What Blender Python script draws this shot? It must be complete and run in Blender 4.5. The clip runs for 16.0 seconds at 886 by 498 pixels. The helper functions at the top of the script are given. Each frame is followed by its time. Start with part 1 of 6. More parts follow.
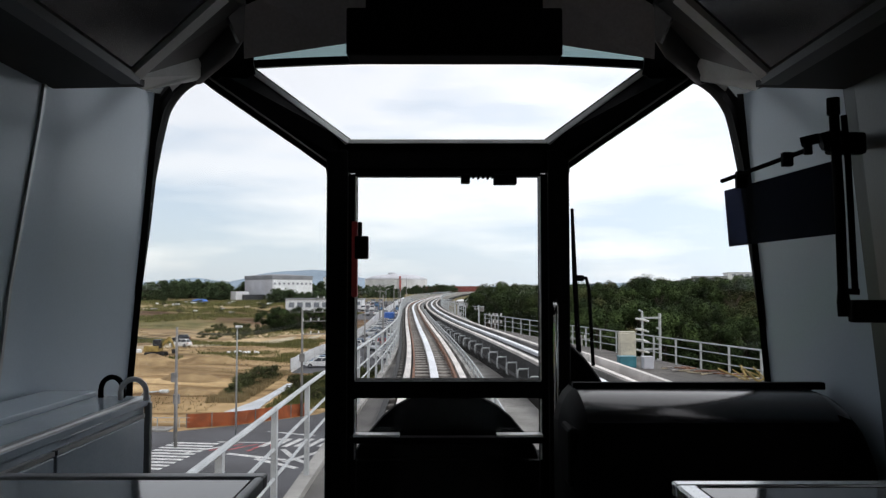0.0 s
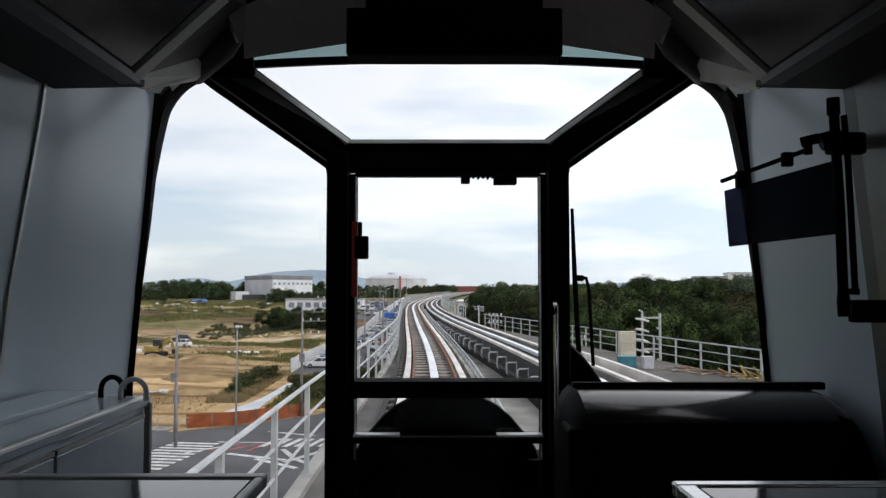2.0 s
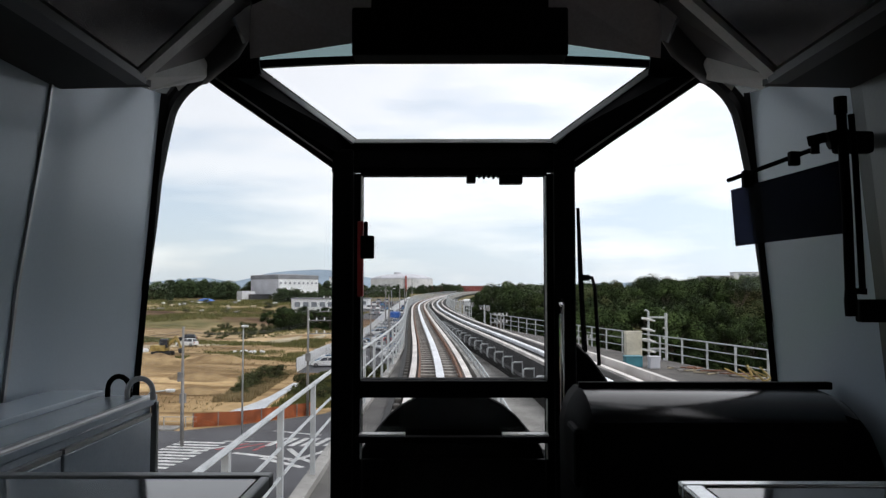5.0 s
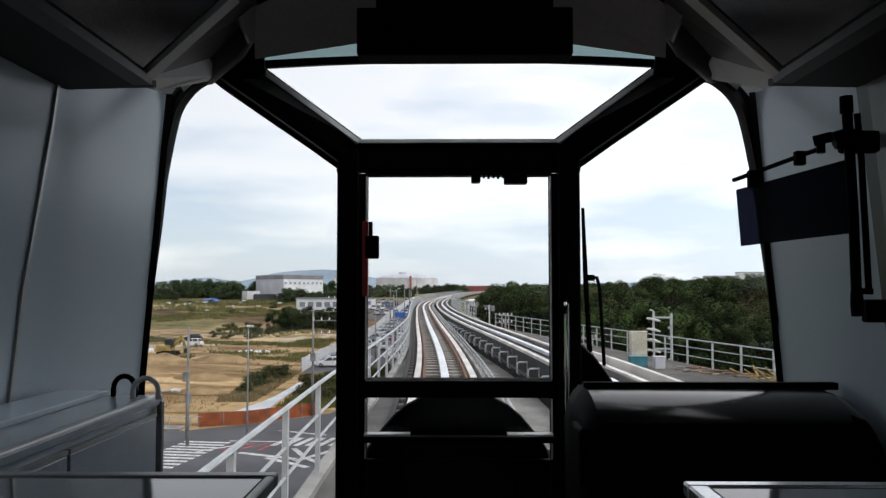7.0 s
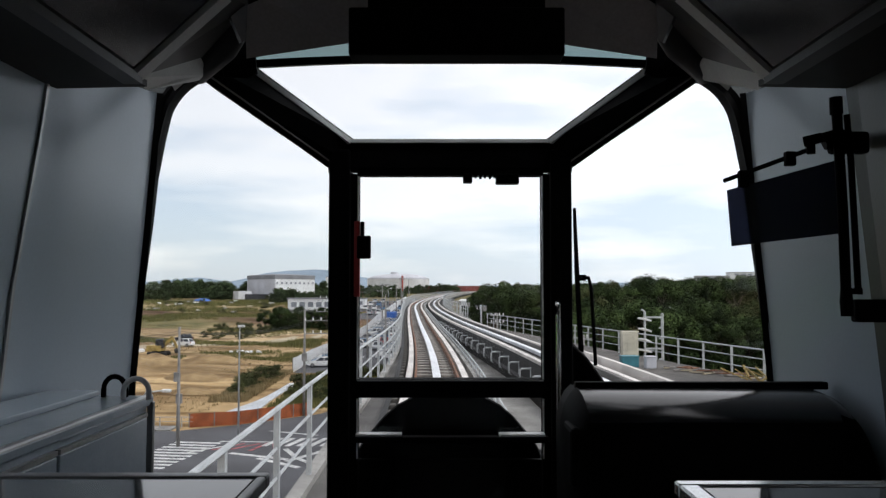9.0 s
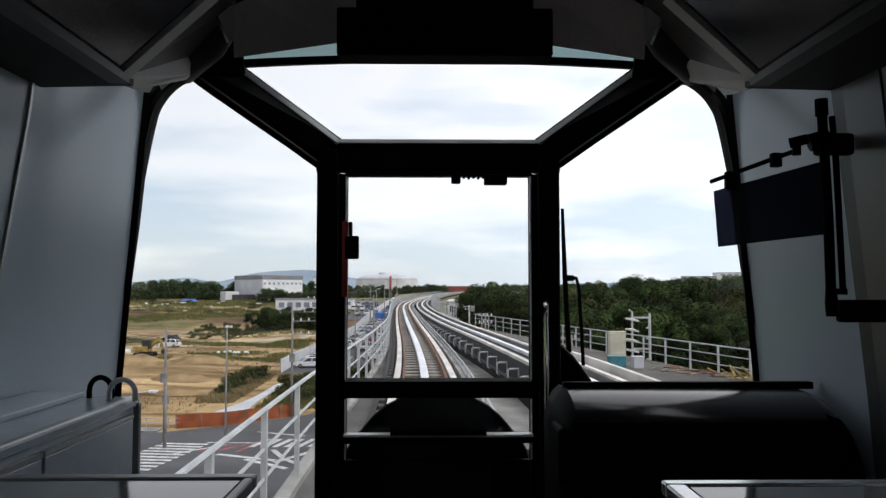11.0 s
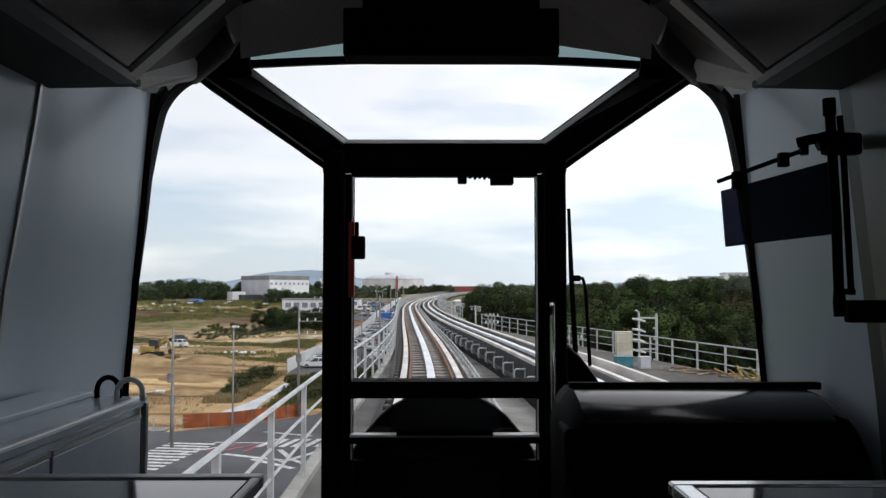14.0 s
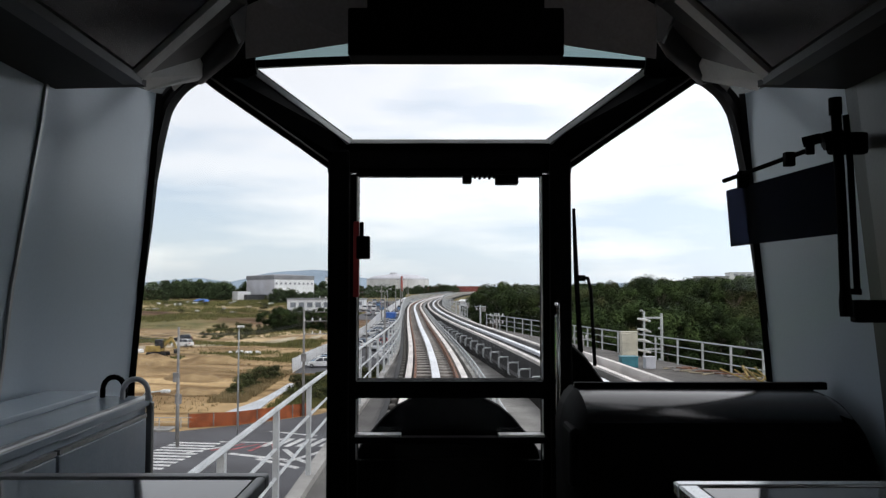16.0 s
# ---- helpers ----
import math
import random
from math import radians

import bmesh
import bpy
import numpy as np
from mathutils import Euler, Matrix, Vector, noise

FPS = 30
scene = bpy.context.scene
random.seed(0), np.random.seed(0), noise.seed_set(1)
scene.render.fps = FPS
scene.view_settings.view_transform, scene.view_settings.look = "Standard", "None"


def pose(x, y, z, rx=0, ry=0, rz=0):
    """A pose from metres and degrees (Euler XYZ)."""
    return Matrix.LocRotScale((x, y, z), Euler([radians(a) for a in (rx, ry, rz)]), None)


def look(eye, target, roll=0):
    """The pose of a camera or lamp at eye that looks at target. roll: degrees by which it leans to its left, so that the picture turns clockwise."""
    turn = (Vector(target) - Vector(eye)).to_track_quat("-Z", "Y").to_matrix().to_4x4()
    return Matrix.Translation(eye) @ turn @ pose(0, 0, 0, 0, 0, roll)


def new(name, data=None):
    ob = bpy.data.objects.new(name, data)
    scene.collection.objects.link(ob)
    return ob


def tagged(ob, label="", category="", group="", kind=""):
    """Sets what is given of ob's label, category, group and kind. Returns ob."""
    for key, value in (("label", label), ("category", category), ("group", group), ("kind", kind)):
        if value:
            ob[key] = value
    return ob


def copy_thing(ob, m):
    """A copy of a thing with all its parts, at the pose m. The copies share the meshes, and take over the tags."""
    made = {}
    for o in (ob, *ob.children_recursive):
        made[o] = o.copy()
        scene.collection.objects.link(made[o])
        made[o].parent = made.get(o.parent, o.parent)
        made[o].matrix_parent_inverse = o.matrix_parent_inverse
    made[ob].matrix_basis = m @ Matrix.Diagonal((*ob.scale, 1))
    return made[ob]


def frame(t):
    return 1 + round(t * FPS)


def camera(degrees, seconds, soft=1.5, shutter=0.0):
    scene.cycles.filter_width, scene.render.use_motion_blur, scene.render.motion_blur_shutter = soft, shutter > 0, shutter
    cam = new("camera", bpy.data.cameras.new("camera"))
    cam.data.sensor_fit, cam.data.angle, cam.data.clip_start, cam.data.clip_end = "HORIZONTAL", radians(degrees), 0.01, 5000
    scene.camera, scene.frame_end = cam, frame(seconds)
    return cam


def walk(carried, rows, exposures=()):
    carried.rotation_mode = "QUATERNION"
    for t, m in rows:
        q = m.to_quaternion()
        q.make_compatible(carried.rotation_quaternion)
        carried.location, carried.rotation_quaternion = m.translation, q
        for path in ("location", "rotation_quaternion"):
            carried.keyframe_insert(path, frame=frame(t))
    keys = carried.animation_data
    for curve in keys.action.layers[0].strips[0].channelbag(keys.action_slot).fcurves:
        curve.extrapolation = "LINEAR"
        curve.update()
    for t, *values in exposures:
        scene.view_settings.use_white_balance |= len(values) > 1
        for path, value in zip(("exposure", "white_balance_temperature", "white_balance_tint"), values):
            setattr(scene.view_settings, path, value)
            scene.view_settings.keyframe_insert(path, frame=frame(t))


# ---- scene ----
# The place is an elevated guideway with a train cab standing on it; the camera stands inside the cab.
# The eye is 13 m over the road; heights inside the cab are given from the eye.
EYE = 13.0
MID = 0.027          # the cab's middle line
cam = camera(60.0, 16.0, soft=1.35)
TURNS = [(0.0, -0.17, 0.03), (0.5, -0.17, 0.03), (1.0, -0.17, 0.03), (1.5, -0.13, 0.03), (2.0, -0.17, 0.03),
         (2.5, -0.17, 0.03), (3.0, -0.24, 0.03), (3.5, -0.13, 0.03), (4.0, -0.06, 0.0), (6.5, 0.68, 0.0),
         (7.0, 0.61, 0.0), (7.5, 0.56, 0.0), (8.0, 0.25, 0.0), (8.5, 0.14, 0.0), (9.0, 0.0, 0.0),
         (11.5, -1.03, 0.03), (12.0, -1.09, 0.03), (12.5, -1.07, 0.02), (13.0, -0.91, 0.03), (13.5, -0.54, 0.02),
         (14.0, -0.41, 0.04), (14.5, -0.27, 0.07), (15.0, -0.17, 0.05), (15.5, -0.1, 0.04), (16.0, -0.05, 0.03)]
walk(cam, [(t, pose(0, 0, EYE, 92.91 + up, 0, yaw)) for t, yaw, up in TURNS])

# ---- world and sun: a bright overcast sky ----
world = bpy.data.worlds.new("overcast_sky")
scene.world = world
world.use_nodes = True
wt = world.node_tree
wt.nodes.clear()
w_out = wt.nodes.new("ShaderNodeOutputWorld")
w_bg = wt.nodes.new("ShaderNodeBackground")
w_sky = wt.nodes.new("ShaderNodeTexSky")
w_sky.sky_type, w_sky.sun_disc = "NISHITA", False
w_sky.sun_elevation, w_sky.sun_rotation = radians(47), radians(127)
w_sky.air_density, w_sky.dust_density = 1.0, 0.8
w_bgs = wt.nodes.new("ShaderNodeBackground")
w_bgs.inputs["Strength"].default_value = 0.035
wt.links.new(w_sky.outputs[0], w_bgs.inputs["Color"])
w_co = wt.nodes.new("ShaderNodeTexCoord")
w_map = wt.nodes.new("ShaderNodeMapping")
w_map.inputs["Scale"].default_value = (1.6, 1.6, 7.5)
w_map.inputs["Location"].default_value = (0.3, 0.4, 0.15)
w_n = wt.nodes.new("ShaderNodeTexNoise")
w_n.inputs["Scale"].default_value, w_n.inputs["Detail"].default_value = 2.2, 6.0
w_n.inputs["Roughness"].default_value = 0.5
w_ramp = wt.nodes.new("ShaderNodeValToRGB")
w_ramp.color_ramp.elements[0].position, w_ramp.color_ramp.elements[0].color = 0.36, (0.64, 0.71, 0.82, 1)
w_ramp.color_ramp.elements[1].position, w_ramp.color_ramp.elements[1].color = 0.62, (1.05, 1.02, 1.03, 1)
w_sep = wt.nodes.new("ShaderNodeSeparateXYZ")
w_hi = wt.nodes.new("ShaderNodeMapRange")
w_hi.inputs["From Min"].default_value, w_hi.inputs["From Max"].default_value = 0.0, 0.30
w_hi.inputs["To Min"].default_value, w_hi.inputs["To Max"].default_value = -0.17, 0.16
w_add = wt.nodes.new("ShaderNodeMath")
w_add.operation = "ADD"
wt.links.new(w_co.outputs["Generated"], w_map.inputs["Vector"])
wt.links.new(w_map.outputs[0], w_n.inputs["Vector"])
wt.links.new(w_co.outputs["Generated"], w_sep.inputs[0])
wt.links.new(w_sep.outputs["Z"], w_hi.inputs["Value"])
wt.links.new(w_n.outputs["Fac"], w_add.inputs[0])
wt.links.new(w_hi.outputs[0], w_add.inputs[1])
wt.links.new(w_add.outputs[0], w_ramp.inputs[0])
wt.links.new(w_ramp.outputs[0], w_bg.inputs["Color"])
w_east = wt.nodes.new("ShaderNodeMapRange")
w_east.interpolation_type = "SMOOTHSTEP"
for k, v in (("From Min", -0.5), ("From Max", 1.3), ("To Min", 0.78), ("To Max", 1.58)):
    w_east.inputs[k].default_value = v
wt.links.new(w_sep.outputs["X"], w_east.inputs["Value"])
wt.links.new(w_east.outputs[0], w_bg.inputs["Strength"])
w_sum = wt.nodes.new("ShaderNodeAddShader")
wt.links.new(w_bg.outputs[0], w_sum.inputs[0])
wt.links.new(w_bgs.outputs[0], w_sum.inputs[1])
wt.links.new(w_sum.outputs[0], w_out.inputs["Surface"])

sun = new("sun", bpy.data.lights.new("sun", "SUN"))
sun.data.energy, sun.data.angle, sun.data.color = 0.65, radians(20), (1.0, 0.96, 0.9)
sun.matrix_world = look((60, -45, 80), (0, 0, 0))


# ---- materials ----
def mat(name, color, rough=0.6, metal=0.0, scale=3.0, vary=0.15, bump=0.0, grain=40.0, spec=0.5, per=0.0, second=None, stretch=(1, 1, 1), edge=(0.4, 0.65)):
    """A surface with stains (scale) and grain at a second scale; second: a colour that the stains lead to; per: change from piece to piece."""
    m = bpy.data.materials.new(name)
    m.use_nodes = True
    nt = m.node_tree
    n, l = nt.nodes, nt.links
    b = n["Principled BSDF"]
    b.inputs["Roughness"].default_value, b.inputs["Metallic"].default_value = rough, metal
    b.inputs["Specular IOR Level"].default_value = spec
    co = n.new("ShaderNodeTexCoord")
    mp = n.new("ShaderNodeMapping")
    mp.inputs["Scale"].default_value = stretch
    l.new(co.outputs["Object"], mp.inputs["Vector"])
    n1 = n.new("ShaderNodeTexNoise")
    n1.inputs["Scale"].default_value, n1.inputs["Detail"].default_value = scale, 5.0
    n2 = n.new("ShaderNodeTexNoise")
    n2.inputs["Scale"].default_value, n2.inputs["Detail"].default_value = grain, 3.0
    l.new(mp.outputs[0], n1.inputs["Vector"])
    l.new(mp.outputs[0], n2.inputs["Vector"])
    r1 = n.new("ShaderNodeValToRGB")
    dark = second or tuple(c * (1 - 2 * vary) for c in color)
    light = color if second else tuple(min(1, c * (1 + vary)) for c in color)
    r1.color_ramp.elements[0].position, r1.color_ramp.elements[0].color = edge[0], (*dark, 1)
    r1.color_ramp.elements[1].position, r1.color_ramp.elements[1].color = edge[1], (*light, 1)
    l.new(n1.outputs["Fac"], r1.inputs[0])
    mx = n.new("ShaderNodeMix")
    mx.data_type, mx.blend_type = "RGBA", "MULTIPLY"
    mx.inputs["Factor"].default_value = min(1.0, vary * 2)
    l.new(r1.outputs[0], mx.inputs["A"])
    r2 = n.new("ShaderNodeMapRange")
    r2.inputs["From Min"].default_value, r2.inputs["From Max"].default_value = 0.3, 0.7
    r2.inputs["To Min"].default_value, r2.inputs["To Max"].default_value = 0.6, 1.15
    l.new(n2.outputs["Fac"], r2.inputs[0])
    l.new(r2.outputs[0], mx.inputs["B"])
    last = mx.outputs["Result"]
    if per:
        oi = n.new("ShaderNodeObjectInfo")
        rp = n.new("ShaderNodeMapRange")
        rp.inputs["To Min"].default_value, rp.inputs["To Max"].default_value = 1 - per, 1 + per
        l.new(oi.outputs["Random"], rp.inputs[0])
        my = n.new("ShaderNodeMix")
        my.data_type, my.blend_type = "RGBA", "MULTIPLY"
        my.inputs["Factor"].default_value = 1.0
        l.new(last, my.inputs["A"])
        l.new(rp.outputs[0], my.inputs["B"])
        last = my.outputs["Result"]
    l.new(last, b.inputs["Base Color"])
    rr = n.new("ShaderNodeMapRange")
    swing = min(0.1, vary)
    rr.inputs["To Min"].default_value, rr.inputs["To Max"].default_value = max(0.02, rough - swing), min(1, rough + swing)
    l.new(n1.outputs["Fac"], rr.inputs[0])
    l.new(rr.outputs[0], b.inputs["Roughness"])
    if bump:
        bp = n.new("ShaderNodeBump")
        bp.inputs["Strength"].default_value, bp.inputs["Distance"].default_value = bump, 0.02
        l.new(n2.outputs["Fac"], bp.inputs["Height"])
        l.new(bp.outputs[0], b.inputs["Normal"])
    return m


def glass(name, tint=(1, 1, 1), rough=0.0):
    m = bpy.data.materials.new(name)
    m.use_nodes = True
    n, l = m.node_tree.nodes, m.node_tree.links
    n.remove(n["Principled BSDF"])
    tr, gl, mx, fr = (n.new("ShaderNode" + k) for k in ("BsdfTransparent", "BsdfGlossy", "MixShader", "LayerWeight"))
    tr.inputs["Color"].default_value = (*tint, 1)
    gl.inputs["Roughness"].default_value = rough
    fr.inputs["Blend"].default_value = 0.5
    po, sc = n.new("ShaderNodeMath"), n.new("ShaderNodeMath")
    po.operation, sc.operation = "POWER", "MULTIPLY_ADD"
    po.inputs[1].default_value = 5.0
    sc.inputs[1].default_value, sc.inputs[2].default_value = 0.45, 0.02
    l.new(fr.outputs["Facing"], po.inputs[0])
    l.new(po.outputs[0], sc.inputs[0])
    l.new(sc.outputs[0], mx.inputs[0])
    l.new(tr.outputs[0], mx.inputs[1])
    l.new(gl.outputs[0], mx.inputs[2])
    l.new(mx.outputs[0], n["Material Output"].inputs["Surface"])
    return m


M_PANEL = mat("grey_wall_panel", (0.425, 0.50, 0.565), 0.2, 0.0, 1.3, 0.03, 0.02, 120, edge=(0.15, 0.85))
M_TRIM = mat("aluminium_trim", (0.42, 0.43, 0.43), 0.35, 0.6, 4, 0.1, 0.02, 90)
M_BULK = mat("brown_grey_bulkhead", (0.42, 0.37, 0.345), 0.2, 0.0, 2, 0.12, 0.02, 100)
M_PARTITION = mat("dark_grey_gloss_panel", (0.11, 0.125, 0.135), 0.06, 0.0, 3, 0.03, 0.0, 120, spec=0.7)
M_FRAME = mat("dull_aluminium_frame", (0.26, 0.27, 0.27), 0.4, 0.5, 4, 0.1, 0.02, 90)
M_HEAP = mat("dug_earth", (0.40, 0.285, 0.155), 0.95, 0.0, 0.35, 0.22, 0.6, 3, second=(0.23, 0.155, 0.085), spec=0.05)
M_SAND = mat("pale_sandy_track", (0.50, 0.43, 0.31), 0.95, 0.0, 0.2, 0.12, 0.2, 4, spec=0.1)
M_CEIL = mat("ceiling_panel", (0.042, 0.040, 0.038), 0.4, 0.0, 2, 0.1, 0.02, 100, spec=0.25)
M_SOFFIT = mat("shade_brown_soffit", (0.013, 0.012, 0.011), 0.5, 0.0, 2, 0.1, 0.02, 100, spec=0.1)
M_SMOKE = mat("smoked_ceiling_panel", (0.018, 0.022, 0.03), 0.16, 0.0, 2, 0.1, 0.0, 60)
M_CORNER = mat("pale_corner_panel", (0.52, 0.52, 0.50), 0.45, 0.0, 3, 0.1, 0.02, 100)
M_BLACK = mat("black_paint", (0.0035, 0.0035, 0.004), 0.6, 0.0, 6, 0.2, 0.03, 90, spec=0.02)
M_RUBBER = mat("black_rubber", (0.005, 0.005, 0.0055), 0.7, 0.0, 8, 0.2, 0.05, 120, spec=0.1)
M_CONSOLE = mat("black_console_cover", (0.005, 0.0055, 0.007), 0.17, 0.0, 3, 0.03, 0.0, 150, spec=0.5)
M_DARKFLOOR = mat("grey_floor_sheet", (0.20, 0.20, 0.21), 0.6, 0.0, 5, 0.2, 0.05, 120)
M_CHROME = mat("chrome", (0.6, 0.6, 0.6), 0.15, 1.0, 6, 0.06, 0.0, 60)
M_SALOON = mat("pale_saloon_lining", (0.66, 0.67, 0.67), 0.5, 0.0, 2, 0.05, 0.02, 100)
M_POST = mat("shade_grey_post", (0.05, 0.06, 0.06), 0.35, 0.0, 2, 0.08, 0.02, 100)
M_BRIGHT = mat("bright_aluminium_frame", (0.66, 0.68, 0.69), 0.22, 0.85, 4, 0.05, 0.0, 90)
M_REVEAL = mat("grey_glazing_bead", (0.70, 0.74, 0.74), 0.3, 0.0, 6, 0.1, 0.02, 90)
M_RED = mat("red_enamel", (0.32, 0.02, 0.02), 0.4, 0.0, 8, 0.15, 0.0, 60)
M_GREYTUBE = mat("grey_plastic_tube", (0.55, 0.55, 0.56), 0.45, 0.0, 8, 0.08, 0.0, 60)
M_CABGREY = mat("grey_enamel_cabinet", (0.32, 0.37, 0.42), 0.2, 0.0, 3, 0.07, 0.02, 120)
M_GLASS = glass("clear_glass", (0.98, 0.99, 0.99))
M_TINT = glass("tinted_top_glass", (0.42, 0.50, 0.50))
M_VISOR = glass("smoked_visor", (0.075, 0.08, 0.11), 0.1)

M_CONC = mat("pale_concrete", (0.36, 0.35, 0.33), 0.85, 0.0, 0.5, 0.2, 0.2, 8)
M_DCONC = mat("stained_concrete", (0.17, 0.165, 0.155), 0.9, 0.0, 0.35, 0.25, 0.3, 6, second=(0.085, 0.08, 0.078))
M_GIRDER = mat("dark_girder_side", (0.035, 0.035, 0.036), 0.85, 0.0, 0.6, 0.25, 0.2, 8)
M_BAND = mat("pale_guide_rail", (0.72, 0.67, 0.63), 0.5, 0.0, 0.6, 0.12, 0.05, 12)
M_PLATE = mat("aluminium_reaction_plate", (0.80, 0.82, 0.86), 0.45, 0.1, 0.7, 0.08, 0.03, 12)
M_BED = mat("dark_track_bed", (0.115, 0.105, 0.095), 0.9, 0.0, 0.6, 0.2, 0.2, 8)
M_RUST = mat("rusty_rail_side", (0.21, 0.095, 0.05), 0.8, 0.0, 2, 0.25, 0.1, 20)
M_TIE = mat("weathered_sleeper", (0.30, 0.275, 0.25), 0.85, 0.0, 2, 0.25, 0.2, 15, per=0.25)
M_RAILING = mat("galvanised_railing", (0.50, 0.52, 0.53), 0.5, 0.3, 2, 0.1, 0.03, 30)
M_ASPH = mat("asphalt", (0.105, 0.105, 0.115), 0.9, 0.0, 0.15, 0.15, 0.3, 10)
M_WHITEPAINT = mat("white_road_paint", (0.70, 0.70, 0.69), 0.7, 0.0, 1.5, 0.15, 0.05, 20)
M_REDPAINT = mat("red_road_paint", (0.42, 0.11, 0.12), 0.8, 0.0, 1.5, 0.2, 0.05, 20)
M_ORANGE = mat("orange_barrier_sheet", (0.42, 0.11, 0.035), 0.6, 0.0, 1.0, 0.2, 0.1, 10)
M_WALLW = mat("white_wall_panel", (0.79, 0.80, 0.81), 0.6, 0.0, 0.2, 0.06, 0.05, 3)
M_WALLG = mat("grey_wall_cladding", (0.56, 0.56, 0.60), 0.6, 0.0, 0.2, 0.06, 0.05, 3)
M_ROOFG = mat("grey_sheet_roof", (0.22, 0.225, 0.24), 0.6, 0.0, 0.3, 0.1, 0.1, 4)
M_WIN = mat("dark_window_glass", (0.03, 0.035, 0.045), 0.12, 0.0, 1, 0.1, 0.0, 10)
M_ARENA = mat("pale_arena_cladding", (0.66, 0.65, 0.63), 0.6, 0.0, 0.1, 0.08, 0.05, 2)
M_DARKRED = mat("dark_red_cladding", (0.24, 0.055, 0.045), 0.6, 0.0, 0.2, 0.15, 0.05, 3)
M_REDROOF = mat("red_facade", (0.40, 0.08, 0.06), 0.6, 0.0, 0.2, 0.15, 0.05, 3)
M_POLE = mat("grey_concrete_pole", (0.27, 0.26, 0.25), 0.8, 0.0, 1, 0.15, 0.1, 12)
M_WIRE = mat("black_cable", (0.02, 0.02, 0.02), 0.6)
M_CERAMIC = mat("white_insulator", (0.75, 0.75, 0.74), 0.3)
M_LIME = mat("lime_green_fascia", (0.16, 0.72, 0.06), 0.5, 0.0, 0.3, 0.06, 0.02, 5)
M_CHAR = mat("charcoal_cladding", (0.035, 0.037, 0.042), 0.55, 0.0, 0.4, 0.15, 0.05, 5)
M_YELLOW = mat("yellow_machine_paint", (0.42, 0.30, 0.09), 0.5, 0.0, 1, 0.2, 0.05, 12)
M_CREAM = mat("cream_steel_box", (0.62, 0.58, 0.47), 0.55, 0.0, 2, 0.1, 0.03, 20)
M_TEAL = mat("teal_plastic", (0.06, 0.24, 0.29), 0.5, 0.0, 2, 0.12, 0.03, 20)
M_TARP = mat("blue_tarpaulin", (0.05, 0.16, 0.52), 0.55, 0.0, 1, 0.15, 0.2, 6)
M_HILL = mat("haze_blue_hills", (0.29, 0.36, 0.43), 1.0, 0.0, 0.003, 0.08, 0.0, 0.02, spec=0.0)
M_WATER = mat("pale_concrete_channel", (0.58, 0.61, 0.65), 0.35, 0.0, 0.3, 0.12, 0.05, 4)
M_BARK = mat("bark", (0.10, 0.075, 0.055), 0.9, 0.0, 4, 0.25, 0.4, 20)
M_LEAF = mat("green_leaves", (0.060, 0.088, 0.029), 0.8, 0.0, 0.35, 0.25, 0.0, 1.5, per=0.45, second=(0.020, 0.033, 0.012), spec=0.06, edge=(0.42, 0.6))
# leaves of the distant wood: paler, with the air's haze mixed into the green
M_LEAF_FAR = mat("haze_tinted_leaves", (0.080, 0.112, 0.050), 0.8, 0.0, 0.2, 0.2, 0.0, 1.5, per=0.3, second=(0.042, 0.060, 0.030), spec=0.06)
M_LEAF2 = mat("brown_green_leaves", (0.088, 0.092, 0.036), 0.8, 0.0, 0.5, 0.25, 0.0, 3, per=0.3, second=(0.05, 0.066, 0.026), spec=0.1)
M_BUSH = mat("olive_bush_leaves", (0.105, 0.115, 0.045), 0.85, 0.0, 0.6, 0.25, 0.0, 3, per=0.35, second=(0.055, 0.062, 0.028), spec=0.1)
M_GRASS2 = mat("straw_grass", (0.36, 0.28, 0.155), 0.9, 0.0, 0.3, 0.25, 0.0, 4, second=(0.22, 0.17, 0.09), spec=0.1)
M_GREYWIN = mat("pale_window_band", (0.22, 0.24, 0.27), 0.3, 0.0, 1, 0.1, 0.0, 10)
M_GRASS = mat("dry_grass", (0.215, 0.195, 0.080), 0.9, 0.0, 0.3, 0.25, 0.0, 4, second=(0.115, 0.120, 0.045), spec=0.1)
M_TYRE = mat("tyre_rubber", (0.015, 0.015, 0.015), 0.8)
M_RIM = mat("wheel_rim", (0.4, 0.4, 0.41), 0.4, 0.7)
M_LAMP = mat("lamp_lens", (0.6, 0.6, 0.58), 0.2)
M_TAIL = mat("red_tail_lens", (0.35, 0.02, 0.02), 0.25)
CAR_PAINT = {k: mat(k + "_car_paint", c, 0.25, 0.0, 2, 0.04, 0.0, 40) for k, c in
             {"white": (0.75, 0.75, 0.75), "silver": (0.42, 0.44, 0.46), "black": (0.02, 0.02, 0.023), "blue": (0.10, 0.20, 0.34), "red": (0.42, 0.05, 0.05)}.items()}


# ---- mesh helpers: the bmesh is filled in world metres and moved to its thing's base ----
def thing(name, base, label, category, group="", kind=""):
    ob = new(name)
    ob.empty_display_size = 0.2
    ob.location = base
    return tagged(ob, label, category, group, kind)


def base_of(ob):
    p = Vector((0, 0, 0))
    while ob:
        p += ob.location
        ob = ob.parent
    return p


def part(name, bm, material, parent=None, label="", smooth=False, kind=""):
    me = bpy.data.meshes.new(name)
    if parent:
        bmesh.ops.translate(bm, verts=bm.verts, vec=-base_of(parent))
    bmesh.ops.recalc_face_normals(bm, faces=bm.faces)
    bm.to_mesh(me)
    bm.free()
    for poly in me.polygons:
        poly.use_smooth = smooth
    me.materials.append(material)
    ob = new(name, me)
    if parent:
        ob.parent = parent
    return tagged(ob, label, kind=kind)


